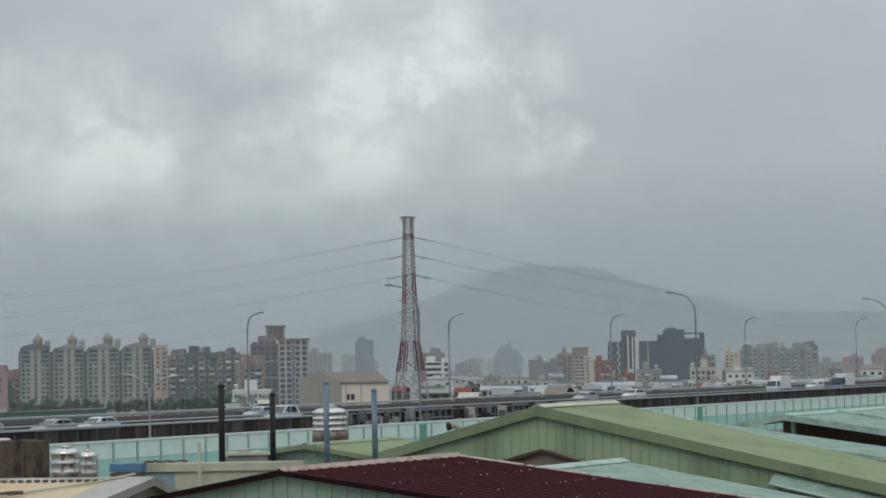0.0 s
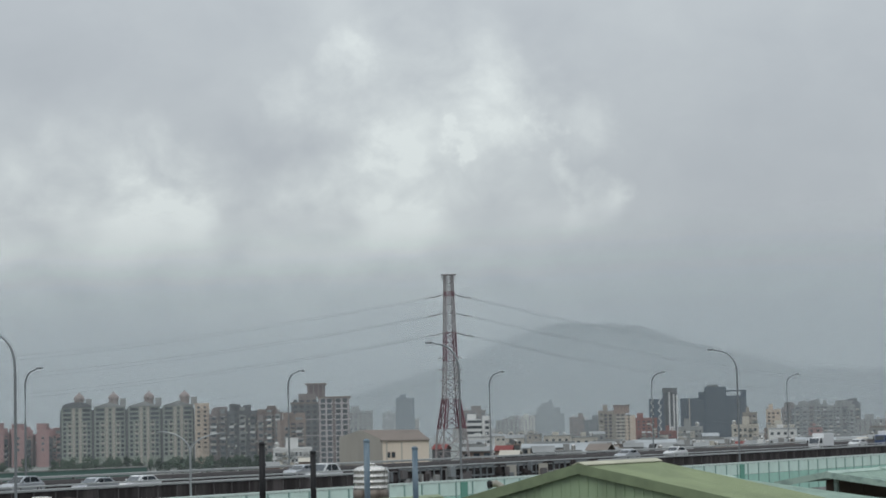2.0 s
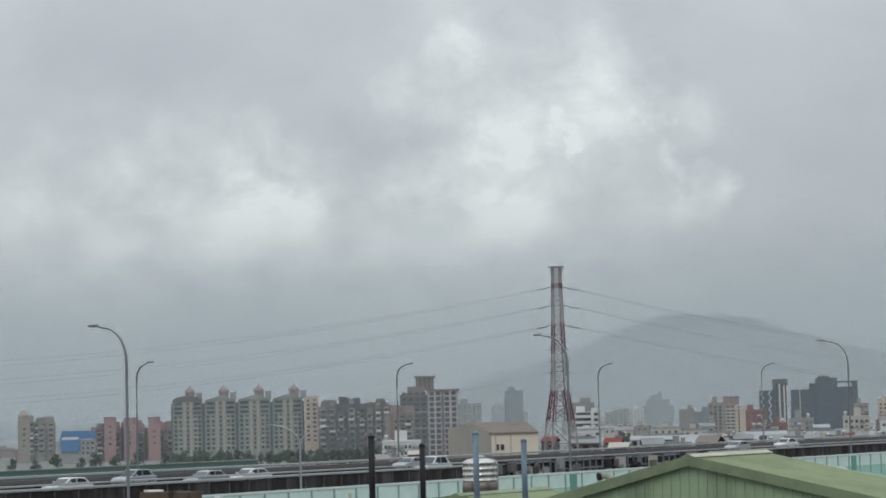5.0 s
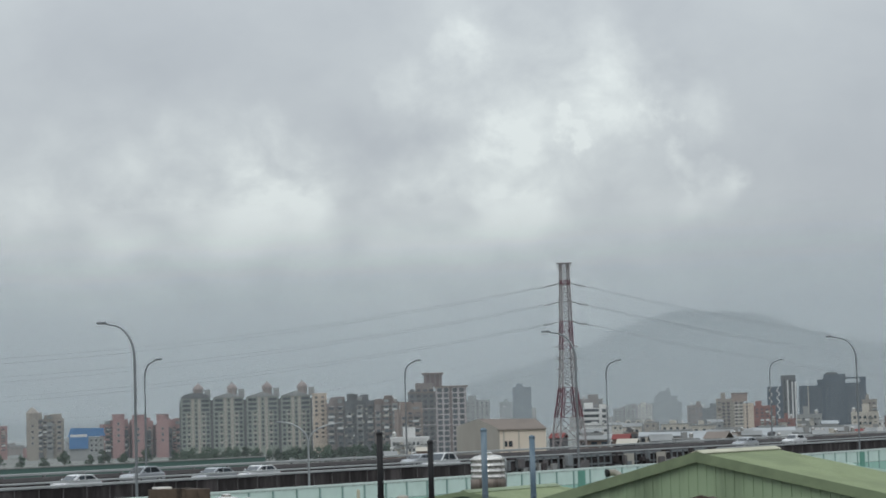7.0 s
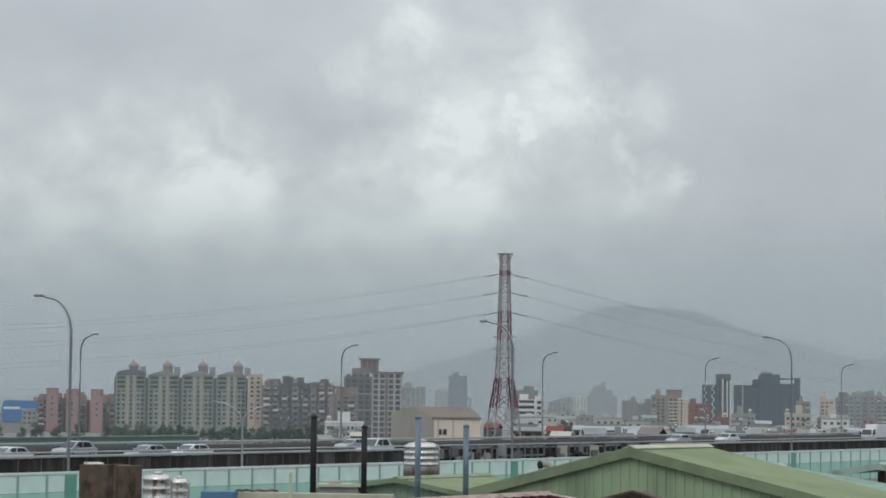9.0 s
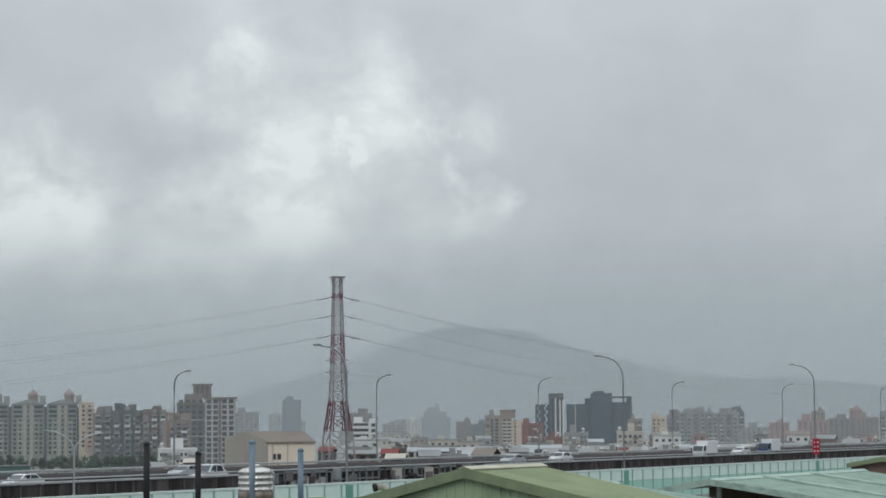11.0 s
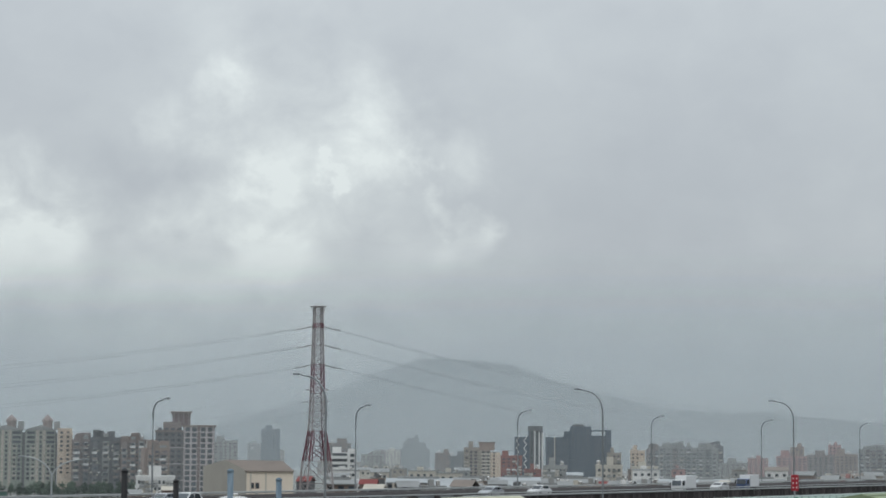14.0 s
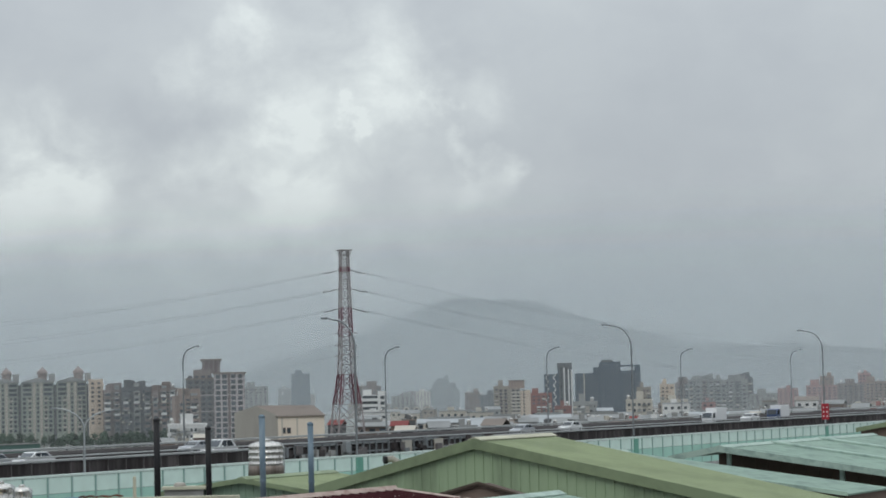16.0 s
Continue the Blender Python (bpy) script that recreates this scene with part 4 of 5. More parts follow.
# beige stepped block
d = 1150
kd = d / ARC
e = facing("apartment_block", 240, d, "beige stepped apartment block with ribbon balconies")
h = EYE[2] + 14 * kd
part("wall", box(-9.0, 2.5, 0, 13, 0, h - 1.5), P_WARM, e)
part("end_wall", box(2.5, 7.6, -0.6, 13, 0, h - 2.5), P_BEIGE, e)
part("roof_tier", box(-3.5, 4.5, 2, 10, h - 1.49, h + 2.4), P_TAN, e)
part("cornice", box(-4.0, 5.0, 1.6, 10.4, h + 2.41, h + 2.9), P_BROWN, e)
for k in range(3, 12):
    z = (h - 2) * (k + 0.5) / 12
    part("balcony", box(-2.4, 2.3, -1.1, -0.003, z - 1.0, z - 0.1), P_TRIM, e)
    for xx in (-7.6, -5.2, -1.2, 1.2):
        put_window(e, "brown", xx, -0.03, z + 0.5, 1.5, 1.2)
    put_window(e, "brown", 4.2, -0.63, z + 0.3, 0.9, 1.1)

# blue-topped building with a hoarding
d = 1150
kd = d / ARC
e = facing("shop_building", -922, d, "commercial building with a bright blue roof and hoarding")
part("wall", box(-8.6, 9.4, 0, 12, 0, EYE[2] - 24 * kd), P_GREY, e)
part("roof", prism([(-9.0, EYE[2] - 22 * kd), (10, EYE[2] - 22 * kd), (9.4, EYE[2] - 8 * kd), (-7.6, EYE[2] - 7 * kd)], -0.6, 11), P_BILLBLUE, e)
part("hoarding", box(-8.4, 1.4, -1.0, -0.61, EYE[2] - 44 * kd, EYE[2] - 21 * kd), P_BILLBLUE, e)
part("hoarding_stripe", box(-7.8, 0.8, -1.06, -1.01, EYE[2] - 16 * kd - 2, EYE[2] - 15 * kd - 1), P_WHITE, e)
front_grid(e, "pale", 2, 9, 4, EYE[2] - 25 * kd, 3, 3, 0.6, 0.5, 0.0)
# pointed tower of the beige slab, and round stair towers on the pink slabs
d = 1245
kd = d / ARC
for b, top, mat, tip in ((-1018, 22, P_WARM, True), (-862, 16, P_PINK, False), (-826, 14, P_PINK, False), (-782, 14, P_PINK, False)):
    e = facing("stair_tower", b, d - 55, "tiled stair tower rising above the flats", 0, "building", "stair towers")
    h = EYE[2] + top * kd * 0.95
    part("wall", box(-3.2, 3.2, -1, 6, 0, h - 3.5), mat, e)
    part("drum", turned([(3.3, h - 3.49), (3.3, h - 0.3), (3.6, h - 0.2), (3.6, h)] + ([(2.2, h + 1.5), (0.5, h + 3.2)] if tip else []), 12, None, 0, 2.5), mat, e)
    for k in range(3, 11):
        if 3.1 * k < h - 4.6:
            put_window(e, "pale", 0, -1.03, 3.1 * k, 1.3, 1.5)

# low roofs of workshops and houses between the motorway and the flats
rng = random.Random(5)


def low_house(b, d, w, h, deep, wall, roof, pitched, label):
    e = facing("low_house", b, d, label, rng.uniform(-12, 12), "house", "low houses")
    part("wall", box(-w / 2, w / 2, 0, deep, 0, h), wall, e)
    if pitched:
        r = min(1.5, deep * 0.16)
        bm = prism([(-0.4, h), (deep / 2, h + r), (deep + 0.4, h), (deep / 2, h + r - 0.2)], -w / 2 - 0.3, w / 2 + 0.3)
        bm.transform(Matrix(((0, 1, 0, 0), (1, 0, 0, 0), (0, 0, 1, 0), (0, 0, 0, 1))))
        bmesh.ops.recalc_face_normals(bm, faces=bm.faces)
        part("roof", bm, roof, e)
    else:
        part("roof", box(-w / 2 - 0.25, w / 2 + 0.25, -0.25, deep, h + 0.002, h + 0.45), roof, e)
        part("roof_hut", box(-w * 0.2, w * 0.02, 1.5, 4.0, h + 0.451, h + 1.9), wall, e)
        part("water_tank", turned([(0.5, h + 0.45), (0.5, h + 1.5), (0.2, h + 1.75)], 8, None, w * 0.25, 3), M_STAINLESS, e)
    n = max(2, int(w / 2.6))
    for k in range(n):
        put_window(e, "dark", -w / 2 + w * (k + 0.5) / n, -0.03, h - 1.7, 1.2, 1.1)
        if h > 12:
            put_window(e, "dark", -w / 2 + w * (k + 0.5) / n, -0.03, h - 4.9, 1.2, 1.1)


# long sheds just past the road
for b, d, w, top, roof, wall in ((150, 520, 20, -46, P_ROOFGREY, P_GREY), (270, 560, 16, -50, P_ROOFGREY, P_DARKGREY), (215, 610, 24, -44, P_PALEROOF, P_GREY), (340, 640, 16, -45, P_ROOFGREY, P_GREY),
                                 (405, 600, 14, -44, P_ROOFGREY, P_GREY), (60, 560, 12, -52, P_TRIM, P_TRIM), (32, 640, 8, -46, P_REDROOF, P_GREY), (-5, 600, 8, -50, P_ROOFGREY, P_TRIM), (-82, 640, 5, -40, P_REDROOF, P_TAN),
                                 (450, 640, 5, -46, P_REDROOF, P_GREY), (500, 620, 18, -46, P_ROOFGREY, P_GREY), (590, 640, 24, -44, P_ROOFGREY, P_GREY), (690, 660, 20, -42, P_TRIM, P_GREY), (800, 680, 30, -36, P_ROOFGREY, P_GREY), (885, 700, 20, -32, P_ROOFGREY, P_PINK),
                                 (-358, 760, 13, -60, P_ROOFGREY, P_TRIM), (-316, 740, 7, -56, P_TRIM, P_TRIM), (990, 700, 34, -34, P_ROOFGREY, P_GREY)):
    n = max(1, round(w / 7.5))
    for k in range(n):
        low_house(b + (k - (n - 1) / 2) * w * 0.9 / n * ARC / d, d + rng.uniform(-25, 25), w * 0.8 / n * rng.uniform(0.75, 1.0), EYE[2] + (top - rng.uniform(5, 13)) * d / ARC, rng.uniform(7, 11),
                  wall if k % 2 else rng.choice([P_BROWN, P_GREY, P_DARKGREY]), roof if k % 3 == 0 else rng.choice([P_ROOFGREY, P_ROOFBROWN, P_DARKGREY, P_GREY]), k % 3 != 1, "low workshop with a sheet roof by the motorway")
for k in range(58):
    b = rng.uniform(-40, 980) if k < 46 else rng.uniform(-1150, -900)
    d = rng.uniform(820, 1500) if k < 46 else rng.uniform(1265, 1500)
    top = rng.uniform(-46, -20) if k < 46 else rng.uniform(-48, -28)
    low_house(b, d, rng.uniform(6, 12), max(6.0, EYE[2] + top * d / ARC), rng.uniform(8, 12), rng.choice([P_WHITE, P_GREY, P_WARM, P_TRIM, P_PINK, P_GREY, P_BROWN]),
              rng.choice([P_ROOFGREY, P_ROOFBROWN, P_ROOFGREY, P_PALEROOF, P_ROOFGREY, P_GREY]), rng.random() < 0.35, "small city house among many, blurred by haze")
for k in range(70):
    low_house(rng.uniform(-30, 960), rng.uniform(520, 800), rng.uniform(3, 7), EYE[2] + rng.uniform(-64, -46) * 0.165, rng.uniform(5, 9), rng.choice([P_WHITE, P_GREY, P_TRIM, P_WARM, P_DARKGREY]),
              rng.choice([P_ROOFGREY, P_ROOFGREY, P_PALEROOF, P_ROOFBROWN, P_GREY]), rng.random() < 0.5, "small roof among workshops beside the motorway")


def townhouse(b, d, w, h):
    """Grey terraced house with a steep little gable and a pale arched window in it."""
    e = facing("townhouse", b, d, "grey terraced house with a pale arched gable window", 0, "house", "terraced houses")
    part("wall", box(-w / 2, w / 2, 0, 9, 0, h), P_GREY, e)
    part("roof", prism([(-w / 2 - 0.2, h), (w / 2 + 0.2, h), (w * 0.2, h + 3.6), (-w * 0.2, h + 3.6)], 0.6, 9), P_ROOFGREY, e)
    rim = [(1.7 * math.cos(math.pi * k / 10), h + 1.2 + 1.7 * math.sin(math.pi * k / 10)) for k in range(11)]
    core = [(1.05 * math.cos(math.pi * k / 10), h + 1.1 + 1.05 * math.sin(math.pi * k / 10)) for k in range(11)]
    arch = part("arch", prism([(1.7, h - 1.6)] + rim + [(-1.7, h - 1.6)], -0.5, 0.59), P_TRIM, e, "pale arched surround")
    part("pane", prism([(1.05, h - 1.2)] + core + [(-1.05, h - 1.2)], -0.56, -0.503), M_GLASS, arch)
    for k in range(3):
        put_window(e, "pale", -w * 0.25 + w * 0.25 * k, -0.03, h - 4.2, 1.2, 1.5)


for b in (28, 46, 64, 81):
    townhouse(b, 1240, 5.4, EYE[2] - 28 * 1240 / ARC)


def long_shed(b0, b1, top, d, label, roof, wall):
    """Long low works building by the motorway: ribbon of windows under a shallow sheet roof with a ridge vent."""
    bc, w, h = (b0 + b1) / 2, (b1 - b0) * d / ARC, EYE[2] + (top - 7) * d / ARC
    e = facing("long_shed", bc, d, label, 0, "shed", "long sheds")
    part("wall", box(-w / 2, w / 2, 0, 14, 0, h), wall, e)
    bm = prism([(-0.6, h), (7, h + 7 * d / ARC), (14.6, h), (14.6, h - 0.25), (7, h + 7 * d / ARC - 0.3), (-0.6, h - 0.25)], -w / 2 - 0.4, w / 2 + 0.4)
    bm.transform(Matrix(((0, 1, 0, 0), (1, 0, 0, 0), (0, 0, 1, 0), (0, 0, 0, 1))))
    bmesh.ops.recalc_face_normals(bm, faces=bm.faces)
    part("roof", bm, roof, e)
    part("ridge_vent", box(-w * 0.35, w * 0.3, 6.3, 7.7, h + 7 * d / ARC - 0.2, h + 7 * d / ARC + 0.5), P_ROOFGREY, e)
    n = max(3, int(w / 2.2))
    for k in range(n):
        put_window(e, "dark", -w / 2 + w * (k + 0.5) / n, -0.03, h - 1.1, 1.7, 0.9)


for b0, b1, top, d, roof, wall in ((66, 182, -41, 640, P_PALEROOF, P_GREY), (186, 262, -39, 700, P_ROOFGREY, P_DARKGREY), (262, 335, -38, 720, P_PALEROOF, P_BROWN),
                                   (345, 440, -40, 690, P_ROOFGREY, P_GREY), (-42, 12, -44, 600, P_ROOFGREY, P_BROWN), (548, 668, -40, 720, P_PALEROOF, P_GREY), (676, 770, -38, 740, P_ROOFGREY, P_GREY)):
    long_shed(b0, b1, top, d, "long low works shed with a pale sheet roof" if roof is P_PALEROOF else "long low works shed with a grey sheet roof", roof, wall)
# pale far blocks in the mist
for k in range(26):
    b = rng.uniform(-700, 1100)
    d = rng.uniform(1900, 2600)
    block("distant_block", "distant block of flats almost lost in mist", b, b + rng.uniform(14, 34), rng.uniform(-14, 8), d, 10, 4, rng.choice([P_GREY, P_TRIM, P_MAUVE, P_WARM]), "grey", 0, 12, 0, 1, 0.5, 0.45, "distant blocks", None, 0.35)


# trees along the foot of the flats
def tree_model(seed):
    r = random.Random(seed)
    e = thing("tree", (0, 0, 0), 0, "dark green broadleaf tree at the foot of the flats", "tree", "street trees")
    bm = bmesh.new()
    bar(bm, (0, 0, 0), (0.1, 0, 2.6), 0.22, 7, 0.15)
    for k in range(5):
        a = k * 1.3 + r.random()
        bar(bm, (0.08, 0, 1.8 + 0.2 * k), (1.6 * math.cos(a), 1.6 * math.sin(a), 3.8 + 0.4 * k), 0.09, 5, 0.03)
    part("trunk", bm, M_BARK, e)
    vs, fs = [], []
    for c in range(14):
        a, rr = r.uniform(0, 6.28), r.uniform(0, 2.6)
        cx, cy, cz = rr * math.cos(a), rr * math.sin(a), r.uniform(2.2, 6.4) - rr * 0.3
        for k in range(34):
            v = Vector((r.gauss(0, 1), r.gauss(0, 1), r.gauss(0, 0.8))).normalized() * r.uniform(0.6, 1.35)
            p = Vector((cx, cy, cz)) + v
            q1 = Vector((r.gauss(0, 1), r.gauss(0, 1), r.gauss(0, 1))).normalized() * 0.36
            q2 = q1.orthogonal().normalized() * 0.24
            i = len(vs)
            vs += [p - q1, p + q2, p + q1, p - q2]
            fs.append((i, i + 1, i + 2, i + 3))
    me = bpy.data.meshes.new("crown")
    me.from_pydata([tuple(v) for v in vs], [], fs)
    me.materials.append(M_LEAF)
    c = new("crown", me)
    c.parent = e
    return e


models = [tree_model(s) for s in (1, 2, 3)]
for k, m in enumerate(models):
    m.matrix_world = pose(*at(-730 + 40 * k, 960 + 20 * k), 0, 0, 40 * k)
for k in range(84):
    b = -760 + k * 8.4 + rng.uniform(-6, 6)
    if k >= 54:
        b = -1150 + (k - 54) * 38 + rng.uniform(-8, 8)
    if k >= 64:
        b = rng.uniform(-345, -232)
    s = rng.uniform(0.75, 1.15) * (1.0 if k < 64 else 0.8)
    copy_thing(models[k % 3], pose(*at(b, rng.uniform(900, 1000) if k < 64 else rng.uniform(690, 740)), 0, 0, rng.uniform(0, 360)) @ Matrix.Scale(s, 4))


# ---------------------------------------------------------------- rooftops in front
def gable_house(name, apex, ridge_len, left, right, drop_l, drop_r, label, roof_mat, wall_mat, trim_mat, ridge_mat, wall_down=3.0,
                turn=58.0, rib=0.25, over=0.25, trim_h=0.28, wall_ribs=True, roof_ribs=True, rib_h=0.035, cap=True, worn=None, front_in=0.0, cap_half=0.22):
    """Sheet-metal rooftop shed: gable front at the origin, ridge running along +x; local -y is the eye's right.
    left / right: run of each slope, drop_l / drop_r: its fall."""
    e = thing(name, apex, turn, label, "rooftop shed")
    t = 0.05
    per = 4
    for side, run, fall in ((1, left, drop_l), (-1, right, drop_r)):
        # sheets laid side by side, their ribs running down the slope
        sl = math.hypot(run, fall)
        p1, nrm = Vector((0, side * run, -fall)), Vector((0, side * fall / sl, run / sl))
        x = -over
        first = None
        while x < ridge_len - 0.05:
            wide = min(rib * per, ridge_len - x)
            if first is not None and wide > rib * per - 1e-6:
                again("roof_sheet", first, e, x, 0, 0)
                x += rib * per
                continue
            line = [(0.0, 0.0)]
            if roof_ribs:
                c = rib * 0.5
                while c < wide - 0.04:
                    line += [(c - 0.04, 0.0), (c - 0.018, rib_h), (c + 0.018, rib_h), (c + 0.04, 0.0)]
                    c += rib
            line += [(wide, 0.0), (wide, -t), (0.0, -t)]
            bm = bmesh.new()
            vs = [[bm.verts.new(p1 * f + Vector((dx, 0, 0)) + nrm * dn) for dx, dn in line] for f in (0.0, 1.0)]
            n = len(line)
            for i in range(n):
                bm.faces.new((vs[0][i], vs[0][(i + 1) % n], vs[1][(i + 1) % n], vs[1][i]))
            bm.faces.new(vs[0])
            bm.faces.new(vs[1][::-1])
            bmesh.ops.recalc_face_normals(bm, faces=bm.faces)
            bm.normal_update()
            if worn:
                for fc in bm.faces:
                    if len(fc.verts) == 4 and fc.normal.dot(nrm) > 0.98 and fc.calc_center_median().dot(nrm) > rib_h * 0.7:
                        fc.material_index = 1
            ob = part("roof_sheet", bm, roof_mat, e)
            if worn:
                ob.data.materials.append(worn)
            ob.location = (x, 0, 0)
            first = first or ob
            x += rib * per
    # rake trim on the gable front
    for side, run, fall in ((1, left, drop_l), (-1, right, drop_r)):
        if trim_mat is None:
            continue
        bm = bmesh.new()
        prof = [(0, 0.06), (side * run, -fall + 0.06), (side * run, -fall + 0.06 - trim_h), (0, 0.06 - trim_h)]
        vs = [[bm.verts.new((x, y, z)) for y, z in prof] for x in (-over - 0.035, -over - 0.003)]
        for x in range(2):
            bm.faces.new(vs[x])
        for i in range(4):
            bm.faces.new((vs[0][i], vs[0][(i + 1) % 4], vs[1][(i + 1) % 4], vs[1][i]))
        bmesh.ops.recalc_face_normals(bm, faces=bm.faces)
        part("rake_trim", bm, trim_mat, e)
    if cap:
        c = cap_half
        bm = prism([(-c, -0.03), (0.0, 0.05), (c, -0.03), (c, -0.01), (0.0, 0.075), (-c, -0.01)], -over, ridge_len, None)
        bm.transform(Matrix.Translation((0, 0, rib_h * 0.9)) @ Matrix.Rotation(radians(-90), 4, "Z"))
        part("ridge_cap", bm, ridge_mat, e)
    # gable wall of upright ribbed sheets, each sheet a piece of its own
    x0 = front_in
    y = -right + 0.15
    while y < left - 0.15 - 1e-6:
        y1 = min(y + rib * 4, left - 0.15)
        bm = bmesh.new()

        def roof_z(v):
            return -drop_l * v / left if v > 0 else drop_r * v / right
        line = [y]
        if wall_ribs:
            c = y + rib / 2
            while c < y1 - 0.04:
                line += [c - 0.035, c - 0.03, c + 0.03, c + 0.035]
                c += rib
        line.append(y1)
        if y < 0 < y1:
            line = sorted(line + [0.0])
        outs = [(0.028 if any(abs(v - (y + rib * (q + 0.5))) < 0.0305 for q in range(4)) and wall_ribs else 0.0) for v in line]
        front = [[bm.verts.new((v, x0 - o, z)) for v, o, z in zip(line, outs, zs)] for zs in ([-wall_down] * len(line), [roof_z(v) - t for v in line])]
        back = [[bm.verts.new((v, x0 + 0.05, z)) for v, z in zip(line, zs)] for zs in ([-wall_down] * len(line), [roof_z(v) - t for v in line])]
        for i in range(len(line) - 1):
            bm.faces.new((front[0][i], front[0][i + 1], front[1][i + 1], front[1][i]))
            bm.faces.new((back[0][i + 1], back[0][i], back[1][i], back[1][i + 1]))
            bm.faces.new((front[1][i], front[1][i + 1], back[1][i + 1], back[1][i]))
        bm.faces.new((front[0][0], front[1][0], back[1][0], back[0][0]))
        bm.faces.new((front[0][-1], back[0][-1], back[1][-1], front[1][-1]))
        bm.transform(Matrix(((0, 1, 0, 0), (1, 0, 0, 0), (0, 0, 1, 0), (0, 0, 0, 1))))
        bmesh.ops.recalc_face_normals(bm, faces=bm.faces)
        part("wall_sheet", bm, wall_mat, e)
        y = y1
    # side walls under the eaves and the storeys below
    for side, run, fall in ((1, left, drop_l), (-1, right, drop_r)):
        part("side_wall", box(x0 + 0.07, ridge_len - 0.1, side * (run - 0.2) - 0.04, side * (run - 0.2) + 0.04, -wall_down, -fall - t - 0.01), wall_mat, e)
    part("lower_storeys", box(x0 + 0.0, ridge_len, -right + 0.3, left - 0.3, -apex[2], -wall_down - 0.003), M_CONCRETE, e)
    return e


# maroon roof over a green sheet wall
red = gable_house("rooftop_house", (-3.25, 45.0, 16.88), 6.7, 6.4, 8.3, 1.10, 0.98,
                  "green sheet-metal rooftop house with a maroon corrugated roof", M_ROOF_RED, M_WALL_GREEN, M_ROOF_EDGE, M_RIDGE_PINK,
                  trim_h=0.06, rib=0.36, over=0.18, rib_h=0.05, worn=M_ROOF_RED_WORN, cap_half=0.10)
# moss green house
green = gable_house("rooftop_house", (2.76, 65.0, 17.67), 4.7, 5.6, 12.5, 1.38, 2.54,
                    "moss-green sheet-metal rooftop house with a broad pale-green roof", M_ROOF_GREEN, M_WALL_GREEN2, M_TRIM_GREEN, M_CREAM,
                    trim_h=0.30, rib=0.30, over=0.14)
teal = gable_house("rooftop_house", (1.95, 51.2, 16.53), 4.5, 2.2, 9.0, 0.30, 1.50, "low rooftop house with a pale teal sheet roof",
                   M_ROOF_TEAL, M_BROWNWALL, M_TRIM_TEAL, M_TRIM_TEAL, trim_h=0.10, rib=0.5, rib_h=0.008)
teal2 = gable_house("rooftop_house", (5.94, 68.95, 17.05), 3.6, 1.5, 8.9, 0.25, 1.157, "rooftop house with a long pale teal sheet roof",
                    M_ROOF_TEAL, M_BROWNWALL, M_TRIM_TEAL, M_TRIM_TEAL, trim_h=0.12, rib=0.5, rib_h=0.008)
# this shed's walls are coloured dark to stand for the shade inside
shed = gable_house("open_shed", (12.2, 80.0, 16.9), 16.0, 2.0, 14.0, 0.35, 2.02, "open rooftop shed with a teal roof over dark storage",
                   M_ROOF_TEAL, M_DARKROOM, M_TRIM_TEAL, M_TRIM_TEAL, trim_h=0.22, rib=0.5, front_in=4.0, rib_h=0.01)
tan = gable_house("rooftop_house", (-7.3, 54.0, 16.35), 6.6, 9.0, 3.0, 0.6, 0.6, "rooftop house with a sandy corrugated roof, zinc flashing",
                  M_ROOF_TAN, M_CREAM, M_FLASH_GREY, M_FLASH_GREY, turn=171, trim_h=0.2, rib=0.2, rib_h=0.014)
small = gable_house("rooftop_house", (-4.56, 75.0, 16.36), 5.4, 3.4, 4.2, 0.46, 0.60, "small green sheet-metal rooftop house behind blue pipes",
                    M_ROOF_GREEN, M_WALL_GREEN, M_TRIM_GREEN, M_TRIM_GREEN, trim_h=0.16, rib=0.3)
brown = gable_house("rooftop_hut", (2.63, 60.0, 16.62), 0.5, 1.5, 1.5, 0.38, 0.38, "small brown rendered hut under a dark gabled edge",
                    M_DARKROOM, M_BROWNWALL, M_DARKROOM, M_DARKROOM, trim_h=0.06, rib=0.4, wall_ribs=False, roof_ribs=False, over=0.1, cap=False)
sandy = gable_house("rooftop_shed", (23.06, 100.0, 17.30), 5.0, 1.7, 6.0, 0.28, 1.27, "rooftop shed with a mossy sheet roof and green edging",
                    M_ROOF_GREEN, M_BROWNWALL, M_TRIM_GREEN, M_TRIM_GREEN, trim_h=0.2, rib=0.4, rib_h=0.01)


def slope_at(run, fall, x, f):
    """A place on the right-hand slope of a shed, f of the way down it."""
    return Vector((x, -run * f, -fall * f))


# screws on the maroon roof, and the worn strip along its back edge
screw = None
rng = random.Random(11)
for f in (0.1, 0.27, 0.45, 0.62, 0.8, 0.96):
    for k in range(28):
        if rng.random() < 0.33:
            continue
        p = slope_at(8.3, 0.98, -0.06 + 0.235 * k, f + rng.uniform(-0.006, 0.006))
        if screw is None:
            screw = part("screw_cap", turned([(0.03, 0.0), (0.028, 0.03), (0.012, 0.045)], 6), M_SCREW, red)
            screw.scale = (0.5, 0.5, 0.5)
            screw.location = (p.x, p.y, p.z + 0.03)
        else:
            s = rng.uniform(0.18, 0.5)
            again("screw_cap", screw, red, p.x, p.y, p.z + 0.03, 0, s, s, s)
